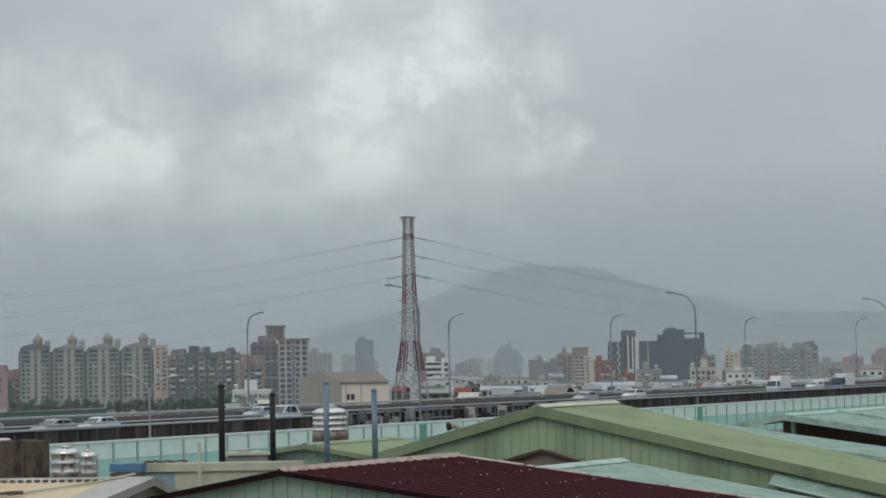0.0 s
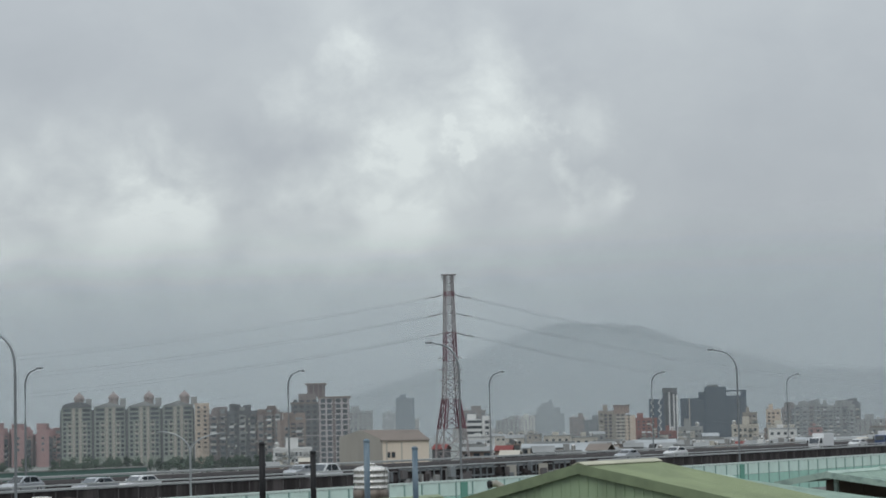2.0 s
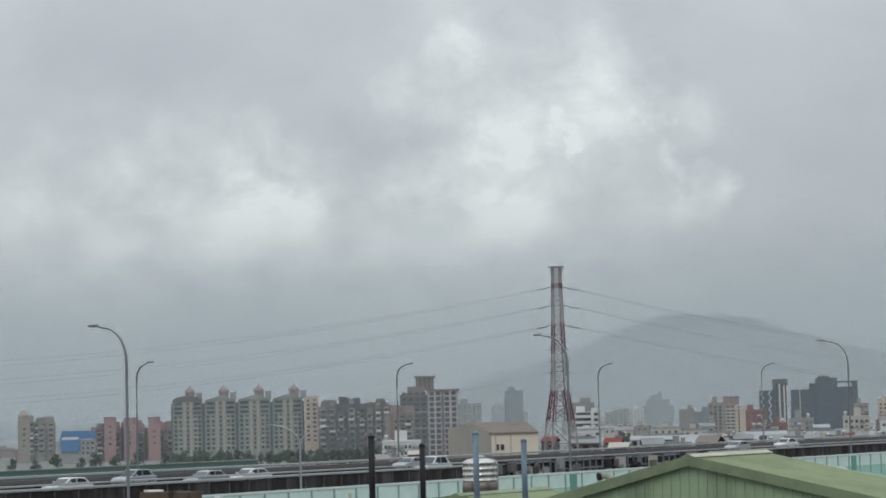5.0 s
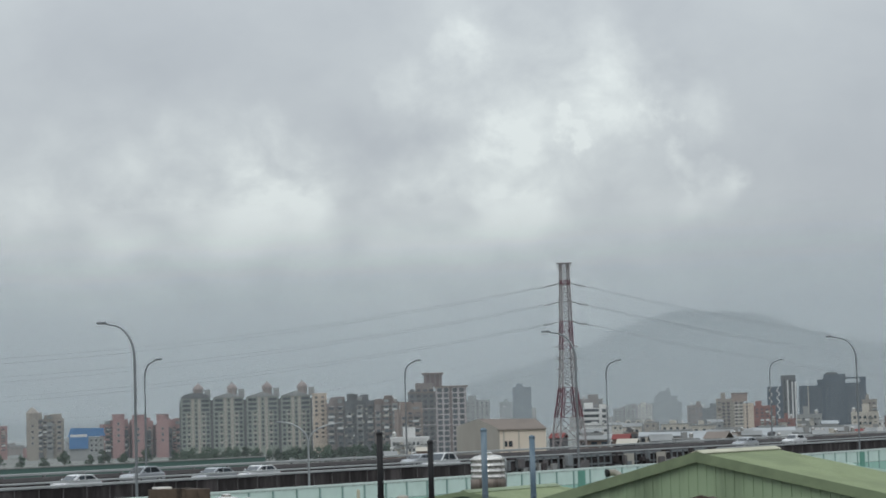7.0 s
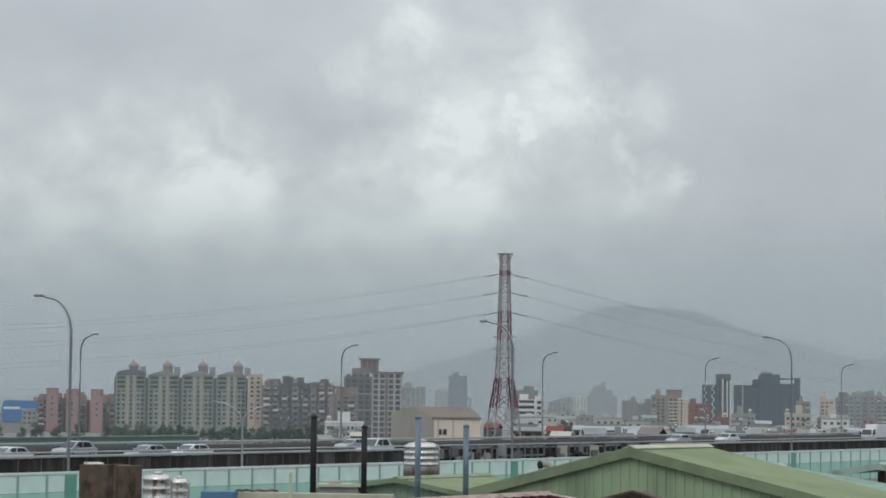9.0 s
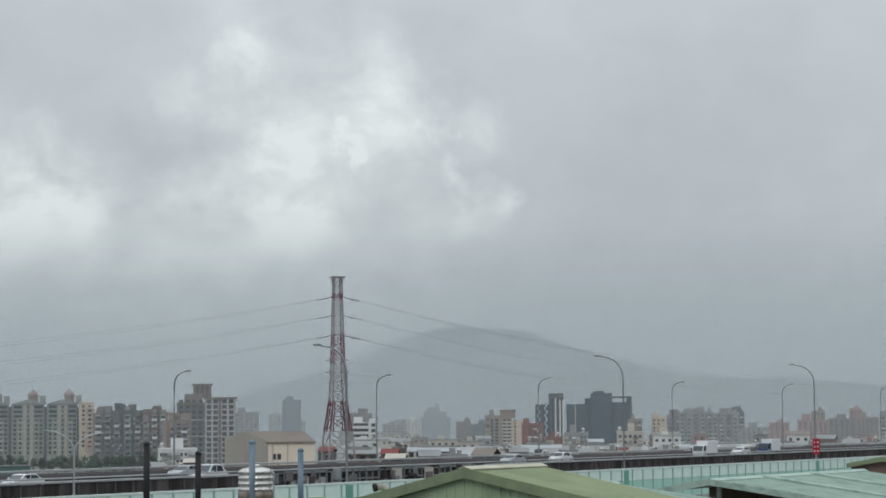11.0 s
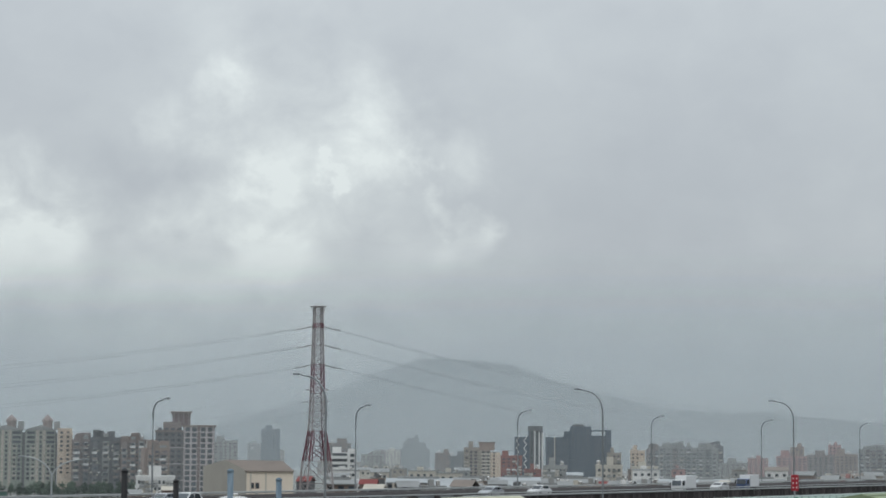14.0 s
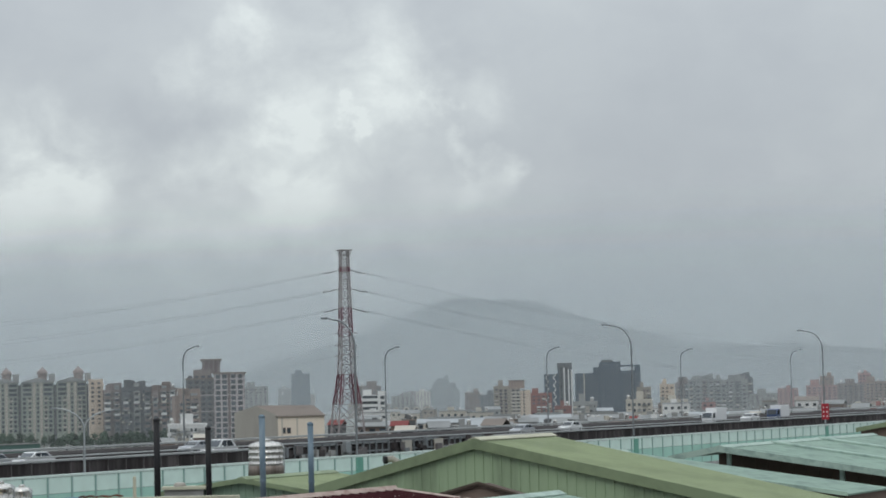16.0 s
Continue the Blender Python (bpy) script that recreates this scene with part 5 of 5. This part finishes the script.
for f0, f1 in ((0.0, 0.20), (0.22, 0.235), (0.26, 0.40), (0.43, 0.46), (0.60, 0.63), (0.64, 0.82), (0.86, 0.93)):
    bm = bmesh.new()
    a, b = slope_at(8.3, 0.98, 6.7, f0), slope_at(8.3, 0.98, 6.7, f1)
    vs = [bm.verts.new(q + Vector((dx, 0, dz))) for q in (a, b) for dx, dz in ((-0.16, 0.05), (0.08, 0.06), (0.08, -0.12), (-0.16, 0.02))]
    for i in range(4):
        bm.faces.new((vs[i], vs[(i + 1) % 4], vs[4 + (i + 1) % 4], vs[4 + i]))
    bm.faces.new(vs[:4][::-1])
    bm.faces.new(vs[4:])
    bmesh.ops.recalc_face_normals(bm, faces=bm.faces)
    part("edge_strip", bm, M_RIDGE_PINK, red, "worn pale edging")
# dark bolt holes in the green wall
for k in range(26):
    y, z = rng.uniform(-7.5, 5.5), -rng.uniform(0.55, 1.9)
    bolt = part("bolt", turned([(0.035, 0), (0.03, 0.02), (0.012, 0.03)], 8), M_BLACKPIPE, red)
    bolt.location, bolt.rotation_euler = (-0.03, y, z + (-1.1 * y / 6.4 if y > 0 else 0.98 * y / 8.3)), (0, radians(-90), 0)

# teal awning against the end of the moss green wall
bm = bmesh.new()
vs = [bm.verts.new(v) for v in ((-0.02, -7.35, -1.80), (-0.02, -12.6, -2.87), (-0.02, -12.6, -3.05), (-0.02, -7.35, -1.98), (-0.45, -7.35, -2.08), (-0.45, -12.6, -3.15))]
bm.faces.new((vs[0], vs[1], vs[2], vs[3]))
bm.faces.new((vs[3], vs[2], vs[5], vs[4]))
bm.faces.new((vs[0], vs[3], vs[4]))
bm.faces.new((vs[1], vs[5], vs[2]))
bm.faces.new((vs[0], vs[4], vs[5], vs[1]))
bmesh.ops.recalc_face_normals(bm, faces=bm.faces)
part("awning", bm, M_ROOF_TEAL, green, "pale teal awning strip")
part("awning_gutter", bar(bmesh.new(), (-0.47, -7.35, -2.1), (-0.47, -12.6, -3.17), 0.04, 8), M_TRIM_TEAL, green)

# posts, beam and back wall of the open shed
for x, y in ((0.3, -0.15), (0.3, -4.4), (0.3, -8.6), (0.3, 1.7)):
    z = -1.30 * -y / 9.0 if y < 0 else -0.35 * y / 2
    part("shed_post", box(x - 0.07, x + 0.07, y - 0.07, y + 0.07, -3.0, z - 0.06), M_TRIM_TEAL, shed)
for x in (4.6, 9.6):
    bm = bmesh.new()
    a, b = slope_at(14.0, 2.02, x, 0.0), slope_at(14.0, 2.02, x, 1.0)
    bar(bm, a + Vector((0, 0, 0.05)), b + Vector((0, 0, 0.05)), 0.07, 6)
    part("roof_joint", bm, M_TRIM_TEAL, shed)

# wide zinc flashing, rib ends and a rope on the sandy roof
bm = bmesh.new()
vs = [bm.verts.new(v) for v in ((-0.27, 0, 0.05), (0.75, 0, 0.05), (0.45, 9.0, -0.55), (-0.27, 9.0, -0.55), (-0.27, 0, 0.02), (0.75, 0, 0.02), (0.45, 9.0, -0.58), (-0.27, 9.0, -0.58))]
for q in ((0, 1, 2, 3), (7, 6, 5, 4), (0, 4, 5, 1), (1, 5, 6, 2), (2, 6, 7, 3), (3, 7, 4, 0)):
    bm.faces.new([vs[i] for i in q])
part("flashing", bm, M_FLASH_GREY, tan, "wide dull zinc flashing")
rib_end = None
for k in range(24):
    x = 0.9 + 0.21 * k
    if rib_end is None:
        rib_end = part("rib_end", box(-0.05, 0.05, 0.18, 0.30, -0.02, 0.045), M_DARKROOM, tan)
        rib_end.location = (x, 0, 0)
    else:
        again("rib_end", rib_end, tan, x, 0, 0)


# ---------------------------------------------------------------- things on the roofs
def water_tank(b, top, bottom, d, radius, label):
    e = thing("water_tank", at(b, d, bottom), 0, label, "water tank", "roof water tanks")
    h = (top - bottom) * d / ARC
    prof = [(radius * 0.97, 0.0)]
    rings = 3 if radius < 0.5 else 5
    for k in range(rings):
        z = h * 0.04 + h * 0.82 * k / rings
        dz = h * 0.82 / rings
        prof += [(radius, z), (radius, z + dz * 0.72), (radius * 1.03, z + dz * 0.8), (radius * 1.03, z + dz * 0.92)]
    prof += [(radius, h * 0.88), (radius * 0.75, h * 0.95), (radius * 0.35, h * 0.985)]
    part("shell", turned(prof, 24), M_STAINLESS, e, "ribbed stainless shell", True)
    part("skirt", turned([(radius * 1.035, 0.01), (radius * 1.035, h * 0.28), (radius * 1.0, h * 0.29)], 24), M_TANKRUST, e, "brown streaked lower band", True)
    part("hatch", turned([(radius * 0.33, h * 0.985), (radius * 0.33, h * 1.03), (radius * 0.2, h * 1.06)], 16), M_STAINLESS, e)
    for k in range(4):
        a = math.pi / 4 + k * math.pi / 2
        part("leg", box(radius * 0.8 * math.cos(a) - 0.04, radius * 0.8 * math.cos(a) + 0.04, radius * 0.8 * math.sin(a) - 0.04, radius * 0.8 * math.sin(a) + 0.04, -0.35, 0.0), M_STEEL, e)
    part("stand", box(-radius * 1.05, radius * 1.05, -radius * 1.05, radius * 1.05, -0.45, -0.352), M_CONCRETE, e)
    part("plinth", box(-radius * 1.4, radius * 1.4, -radius * 1.4, radius * 1.4, -e.location.z, -0.453), M_CONCRETE, e)
    tb = bmesh.new()
    tube(tb, [(radius * 1.06, -0.3, -0.4), (radius * 1.08, -0.3, h * 0.8), (radius * 0.9, -0.25, h * 0.93)], 0.03, 6)
    part("feed_pipe", tb, M_STEEL, e)
    return e


water_tank(-203, -72, -133, 86, 0.66, "ribbed stainless steel water tank on a rooftop plinth")
water_tank(-670, -134, -193, 61, 0.40, "small stainless steel water tank beside a mouldy wall")
water_tank(-631, -141, -193, 62.5, 0.28, "slim stainless steel water tank beside a larger one")

# mouldy concrete stair head
e = thing("roof_bulkhead", at(-752, 57, -119), 25, "mouldy blackened concrete bulkhead on a flat roof", "bulkhead")
part("wall", box(-0.80, 0.02, 0, 0.25, -4.0, 0.0, bevel=0.02), M_OLDWALL, e)
part("wall", box(0.12, 0.80, 0.03, 0.28, -4.0, -0.03, bevel=0.02), M_OLDWALL, e)
part("joint", box(0.021, 0.119, -0.02, 0.24, -4.0, 0.0, bevel=0.01), M_OLDWALL, e)
part("side_wall", box(0.60, 0.80, 0.29, 2.2, -4.0, -0.05), M_OLDWALL, e)
part("slab", box(-0.62, -0.22, 0.02, 0.5, 0.003, 0.045), M_SIGNWHITE, e)
part("storeys_below", box(-1.2, 1.2, 0.0, 3, -e.location.z, -4.003), M_CONCRETE, e)

# cream sheet parapet with a pale blue panel
e = thing("sheet_parapet", at(-420, 60, -165), -6, "cream sheet-metal parapet with a pale blue patch", "parapet")
part("coping", box(-2.4, 2.6, -0.12, 0.10, -0.24, 0.0, bevel=0.015), M_CREAM, e)
for k in range(10):
    x = -2.35 + 0.49 * k
    part("sheet", box(x, x + 0.475, -0.05, -0.01, -2.2, -0.243), M_PALEBLUE if k in (0, 1, 2) else M_CREAM, e)
part("storeys_below", box(-2.5, 2.7, 0.0, 3, -e.location.z, -2.203), M_CONCRETE, e)
part("roof_deck", box(-2.5, 2.7, 0.11, 9, -1.0, -0.9), M_CONCRETE, e)
e = thing("post", at(-434, 59.6, -225), 0, "thin greenish post in front of a cream parapet", "post")
part("pole", turned([(0.05, 0), (0.045, 1.42), (0.02, 1.46)], 10), M_CREAM, e)
part("foot", box(-0.1, 0.1, -0.1, 0.1, -1.0, 0.0), M_CONCRETE, e)

e = thing("tarpaulin", at(-560, 59, -165), -4, "blue tarpaulin stretched over a dark lean-to", "tarpaulin")
part("cover", prism([(-0.50, -0.20), (0.36, -0.22), (0.38, 0.0), (0.1, 0.015), (-0.2, -0.01), (-0.48, 0.01)], -0.05, 0.6), M_BLUE, e)
# box in the shade-dark brown fills the space below the cover
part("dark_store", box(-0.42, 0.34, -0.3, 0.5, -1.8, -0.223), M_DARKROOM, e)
for dx, w in ((0.62, 0.42), (1.22, 0.72)):
    e = thing("rusty_sheet", at(-560, 60.1, -165) + Vector((dx, 0.05, 0.04)), -6, "rusted curled metal sheet lying on a cream parapet", "sheet metal", "rusty sheets")
    bm = bmesh.new()
    pts = [(-w / 2, 0.0), (-w / 4, 0.035), (0.0, 0.01), (w / 4, 0.045), (w / 2, 0.02)]
    prism(pts + [(x, zz - 0.04) for x, zz in pts[::-1]], -0.1, 0.12, bm)
    part("sheet", bm, M_RUST, e)


def pole(b, top, bottom, d, r, mat, label, name):
    p = at(b, d, bottom)
    e = thing(name, p, 0, label, "pipe", "roof pipes")
    h = (top - bottom) * d / ARC
    prof = [(r, 0), (r, h * 0.5), (r, h)]
    part("shaft", turned(prof, 16), mat, e, "", True)
    part("cap", turned([(r * 1.1, h + 0.001), (r * 1.12, h + 0.05), (r * 0.5, h + 0.09)], 16), mat, e)
    part("foot", box(-0.15, 0.15, -0.15, 0.15, -e.location.z, 0.0), M_CONCRETE, e)
    part("clamp", turned([(r * 1.1, h * 0.3), (r * 1.14, h * 0.3 + 0.02), (r * 1.1, h * 0.3 + 0.05)], 12), mat, e)
    return e


pole(-394, -33, -190, 62, 0.088, M_BLACKPIPE, "tall black flue pipe standing behind a cream parapet", "flue_pipe")
pole(-304, -50, -190, 62, 0.080, M_BLACKPIPE, "black flue pipe, shorter than its neighbour", "flue_pipe")
pole(-209, -32, -190, 58, 0.078, M_BLUEPIPE, "blue-grey weathered pipe standing behind a maroon roof", "blue_pipe")
pole(-124, -47, -190, 58, 0.074, M_BLUEPIPE, "blue-grey weathered pipe, shorter than its neighbour", "blue_pipe")

# bent vent on the moss green roof, white bucket on the small roof
e = thing("roof_vent", at(16, 68.2, -122), 0, "dark elbow vent pipe with a grey collar", "vent")
tb = bmesh.new()
tube(tb, [(0.25, 0, -0.1), (0.2, 0, 0.12), (0.05, 0, 0.22), (-0.12, -0.05, 0.2)], 0.105, 12)
part("elbow", tb, M_FLASH_GREY, e, "", True)
tb = bmesh.new()
tube(tb, [(-0.12, -0.05, 0.2), (-0.2, -0.08, 0.19)], 0.122, 12)
part("collar", tb, M_BLACKPIPE, e)
e = thing("bucket", at(-355, 75.5, -148), 0, "white upturned basin on a rooftop ledge", "basin")
part("shell", turned([(0.22, 0), (0.2, 0.08), (0.15, 0.12), (0.06, 0.14)], 18), M_FLASH_GREY, e)
part("ledge", box(-0.6, 0.9, -0.3, 0.5, -0.1, -0.002), M_CREAM, e)
part("ledge_wall", box(-0.5, 0.8, -0.2, 0.4, -e.location.z, -0.103), M_CONCRETE, e)

# rope and a rotten stick on the sandy roof
TAN = tan.matrix_world


def on_tan(x, y, lift=0.06):
    return TAN @ Vector((x, y, -0.6 * y / 9.0 + lift))


tb = bmesh.new()
tube(tb, [on_tan(0.3, -0.3, 0.12), on_tan(0.9, 0.8), on_tan(1.7, 2.0), on_tan(2.3, 3.2), on_tan(2.8, 4.6)], 0.03, 6)
tagged(part("rope", tb, M_CREAM), "pale rope lying across a sandy sheet roof", "rope")
tb = bmesh.new()
tube(tb, [on_tan(1.95, 3.0, 0.1), on_tan(2.2, 3.15, 0.12), on_tan(2.5, 3.2, 0.1)], 0.05, 7, 0.03)
tagged(part("rotten_stick", tb, M_DARKROOM), "dark rotten stick lying on a sandy sheet roof", "stick")


# ---------------------------------------------------------------- traffic and road furniture
def road_x(b, y):
    """How far along the road a line across it at y meets the bearing b."""
    k = b / ARC
    return (k * (156.3 + 0.53 * y) + 0.848 * y) / (0.53 - 0.848 * k)


def car(b, y, paint, label, tall=0.0, way=1, category="car"):
    e = on_road("car", road_x(b, y), y, 14.6, label, category, "cars on the motorway", turn=0 if way > 0 else 180)
    e.scale = (1, 1, 1)
    low = [(-2.2, 0.32), (2.2, 0.32), (2.25, 0.62), (2.1, 0.84), (1.1, 0.96), (-1.75, 1.0), (-2.2, 0.92), (-2.26, 0.6)]
    body = part("body", prism(low, -0.88, 0.88), paint, e)
    md = body.modifiers.new("soft", "BEVEL")
    md.width, md.segments = 0.07, 2
    t = 1.45 + tall
    cab = [(1.05, 0.97), (0.35, t - 0.03), (-0.2, t), (-1.25, t - 0.03), (-1.95 if not tall else -2.1, 0.99)]
    roof = part("cabin", prism(cab, -0.74, 0.74), paint, e)
    md = roof.modifiers.new("soft", "BEVEL")
    md.width, md.segments = 0.06, 2
    for s in (-1, 1):
        g1 = [(0.75, 1.0), (0.25, t - 0.12), (-0.3, t - 0.1), (-0.3, 1.0)]
        g2 = [(-0.4, 1.0), (-0.4, t - 0.1), (-1.15, t - 0.12), (-1.65, 1.03)]
        for gl in (g1, g2):
            part("side_window", prism(gl, s * 0.745 - 0.006, s * 0.745 + 0.006), M_GLASS, e)
        part("mirror", box(0.6, 0.75, s * 0.97 - 0.1, s * 0.97 + 0.08, 0.98, 1.12, bevel=0.02), paint, e)
        part("head_lamp", box(2.12, 2.22, s * 0.62 - 0.18, s * 0.62 + 0.18, 0.62, 0.78), M_LAMP_CLEAR, e)
        part("tail_lamp", box(-2.27, -2.2, s * 0.68 - 0.15, s * 0.68 + 0.15, 0.68, 0.88), M_LAMP_RED, e)
    ws = prism([(1.07, 1.0), (0.42, t - 0.09), (0.44, t - 0.09), (1.10, 1.0)], -0.66, 0.66)
    part("windscreen", ws, M_GLASS, e)
    part("rear_window", prism([(-1.97, 1.05), (-1.36, t - 0.1), (-1.33, t - 0.1), (-1.93, 1.05)], -0.62, 0.62), M_GLASS, e)
    for x in (-1.38, 1.35):
        for s in (-1, 1):
            bm = turned([(0.2, -0.1), (0.31, -0.1), (0.33, -0.06), (0.33, 0.06), (0.31, 0.1), (0.2, 0.1)], 18)
            bm.transform(pose(x, s * 0.8, 0.33, 90, 0, 0))
            w = part("wheel", bm, M_TYRE, e)
            bm = turned([(0.19, -0.105), (0.17, -0.09), (0.05, -0.108), (0.05, 0.108), (0.17, 0.09), (0.19, 0.105)], 12)
            bm.transform(pose(x, s * 0.8, 0.33, 90, 0, 0))
            part("rim", bm, M_RIM, w)
    return e


def truck(b, y, cab_mat, label):
    e = on_road("truck", road_x(b, y), y, 14.6, label, "truck", "cars on the motorway", turn=180)
    e.scale = (1, 1, 1)
    part("cargo_box", box(-2.6, 1.3, -0.95, 0.95, 0.75, 2.75, bevel=0.04), M_CARWHITE, e)
    for k in range(6):
        part("box_rib", box(-2.4 + 0.62 * k, -2.36 + 0.62 * k, -0.975, -0.952, 0.8, 2.7), M_CARSILVER, e)
    cabp = part("cab", prism([(1.42, 0.5), (3.0, 0.5), (3.05, 1.15), (2.75, 2.05), (1.42, 2.1)], -0.9, 0.9), cab_mat, e)
    md = cabp.modifiers.new("soft", "BEVEL")
    md.width, md.segments = 0.06, 2
    part("windscreen", prism([(3.03, 1.2), (2.78, 1.98), (2.81, 1.98), (3.07, 1.2)], -0.78, 0.78), M_GLASS, e)
    for s in (-1, 1):
        part("side_window", prism([(1.8, 1.2), (2.85, 1.2), (2.62, 1.95), (1.8, 1.95)], s * 0.905 - 0.006, s * 0.905 + 0.006), M_GLASS, e)
        part("mirror", box(2.85, 2.95, s * 1.08 - 0.08, s * 1.08 + 0.08, 1.3, 1.7), M_TYRE, e)
        part("head_lamp", box(3.0, 3.06, s * 0.6 - 0.15, s * 0.6 + 0.15, 0.62, 0.82), M_LAMP_CLEAR, e)
    part("chassis", box(-2.5, 2.9, -0.5, 0.5, 0.4, 0.72), M_TYRE, e)
    for x in (-1.7, 2.2):
        for s in (-1, 1):
            bm = turned([(0.2, -0.12), (0.36, -0.12), (0.38, 0.0), (0.36, 0.12), (0.2, 0.12)], 18)
            bm.transform(pose(x, s * 0.78, 0.38, 90, 0, 0))
            w = part("wheel", bm, M_TYRE, e)
            bm = turned([(0.19, -0.125), (0.06, -0.13), (0.06, 0.13), (0.19, 0.125)], 12)
            bm.transform(pose(x, s * 0.78, 0.38, 90, 0, 0))
            part("rim", bm, M_RIM, w)
    return e


car(-690, 23, M_CARSILVER, "silver saloon car on the wet motorway", way=-1)
car(-612, 23, M_CARWHITE, "white saloon car on the wet motorway", way=-1)
car(-820, 30.5, M_CARSILVER, "silver estate car on the motorway", 0.15, -1)
car(-940, 23, M_CARWHITE, "white saloon car among the traffic", way=-1)
car(-325, 30.5, M_CARSILVER, "silver saloon car passing behind the flue pipes", way=-1)
car(-285, 23, M_CARWHITE, "white people carrier on the motorway", 0.3, -1, "van")
car(250, 30.5, M_CARSILVER, "silver saloon car in the middle lane", way=-1)
car(335, 30.5, M_CARWHITE, "white hatchback in the middle lane", 0.1, -1)
car(655, 29.5, M_CARWHITE, "white saloon car in the far lane", way=-1)
truck(592, 26.0, M_CARWHITE, "white box truck with a white cab")
truck(706, 26.0, M_CARBLUE, "white box truck with a dark blue cab")

# red warning sign at the green barrier
e = on_road("road_sign", road_x(782, 0.2), -0.25, 15.1, "red upright road sign with white marks on a short post", "sign", turn=-58 - 10)
part("post", turned([(0.05, -0.3), (0.05, 0.55)], 10), M_STEEL, e)
board = part("board", box(-0.38, 0.38, -0.05, 0.0, 0.45, 2.1, bevel=0.03), M_SIGNRED, e)
for k in range(3):
    for x in (-0.17, 0.17):
        part("mark", box(x - 0.055, x + 0.055, -0.062, -0.052, 0.74 + 0.45 * k, 0.88 + 0.45 * k), M_SIGNWHITE, board)

# slim two-armed lamp on the ramp
e = on_road("two_armed_lamp", road_x(-521, 1.0), 1.0, 12.4, "slim grey lamp post with two raised arms", "street lamp", turn=-58)
part("pole", tube(bmesh.new(), [(0, 0, 0), (0, 0, 3.5), (0, 0, 5.3)], 0.075, 8, 0.055), M_STEEL, e)
for s, reach, rise in ((-1, 1.75, 0.95), (1, 1.9, 0.8)):
    curve = [(s * reach * (1 - math.cos(math.pi / 2 * k / 7)), 0, 5.15 + (rise + 0.3) * math.sin(math.pi / 2 * k / 7)) for k in range(8)]
    arm = part("arm", tube(bmesh.new(), curve, 0.045, 6), M_STEEL, e)
    part("lantern", box(s * reach - 0.2, s * reach + 0.2, -0.1, 0.1, 5.4 + rise, 5.5 + rise, bevel=0.03), M_LAMPPOST, arm)

# mesh screens and boards along the parapet
scr = on_road("screen_fence", 0, 15.8, 12.4, "dark steel screen fence with openings and beige boards", "fence")
for k in range(17):
    x = 10.5 + 2 * k
    bm = box(-0.06, 0.06, -0.08, 0.08, 0, 3.05)
    f = part("post", bm, M_LAMPPOST, scr)
    f.location = (x, 0, 0)
    bm = bmesh.new()
    for z in (1.4, 2.2, 2.95):
        box(0.07, 1.93, -0.04, 0.04, z - 0.07, z + 0.07, bm)
    for xx in (1.0,):
        box(xx - 0.05, xx + 0.05, -0.041, 0.041, 1.33, 3.0, bm)
    f = part("grille", bm, M_LAMPPOST if k % 4 else M_FASCIA, scr)
    f.location = (x, 0, 0)
    bm = box(0.07, 1.93, 0.05, 0.09, 0.2, 1.33 if k % 3 else 2.6)
    f = part("board", bm, M_FASCIA, scr)
    f.location = (x, 0, 0)
rs = random.Random(4)
for k in range(64):
    x, z = rs.uniform(10.5, 43), rs.uniform(0.5, 2.3)
    w, h = rs.uniform(0.2, 0.8), rs.uniform(0.3, 0.9)
    part("fixture_box", box(x - w / 2, x + w / 2, -0.3 - rs.uniform(0, 0.2), -0.1, z, z + h, bevel=0.02), rs.choice([M_STEEL, M_LAMPPOST, M_FASCIA, M_CONCRETE, M_FASCIA_POST]), scr)
for b in (47, 103, -60):
    x = road_x(b, 15.6)
    part("beige_board", box(x - 0.75, x + 0.75, -0.16, -0.1, 1.3, 2.9), P_TRIM if b > 0 else P_GREY, scr, "pale board")
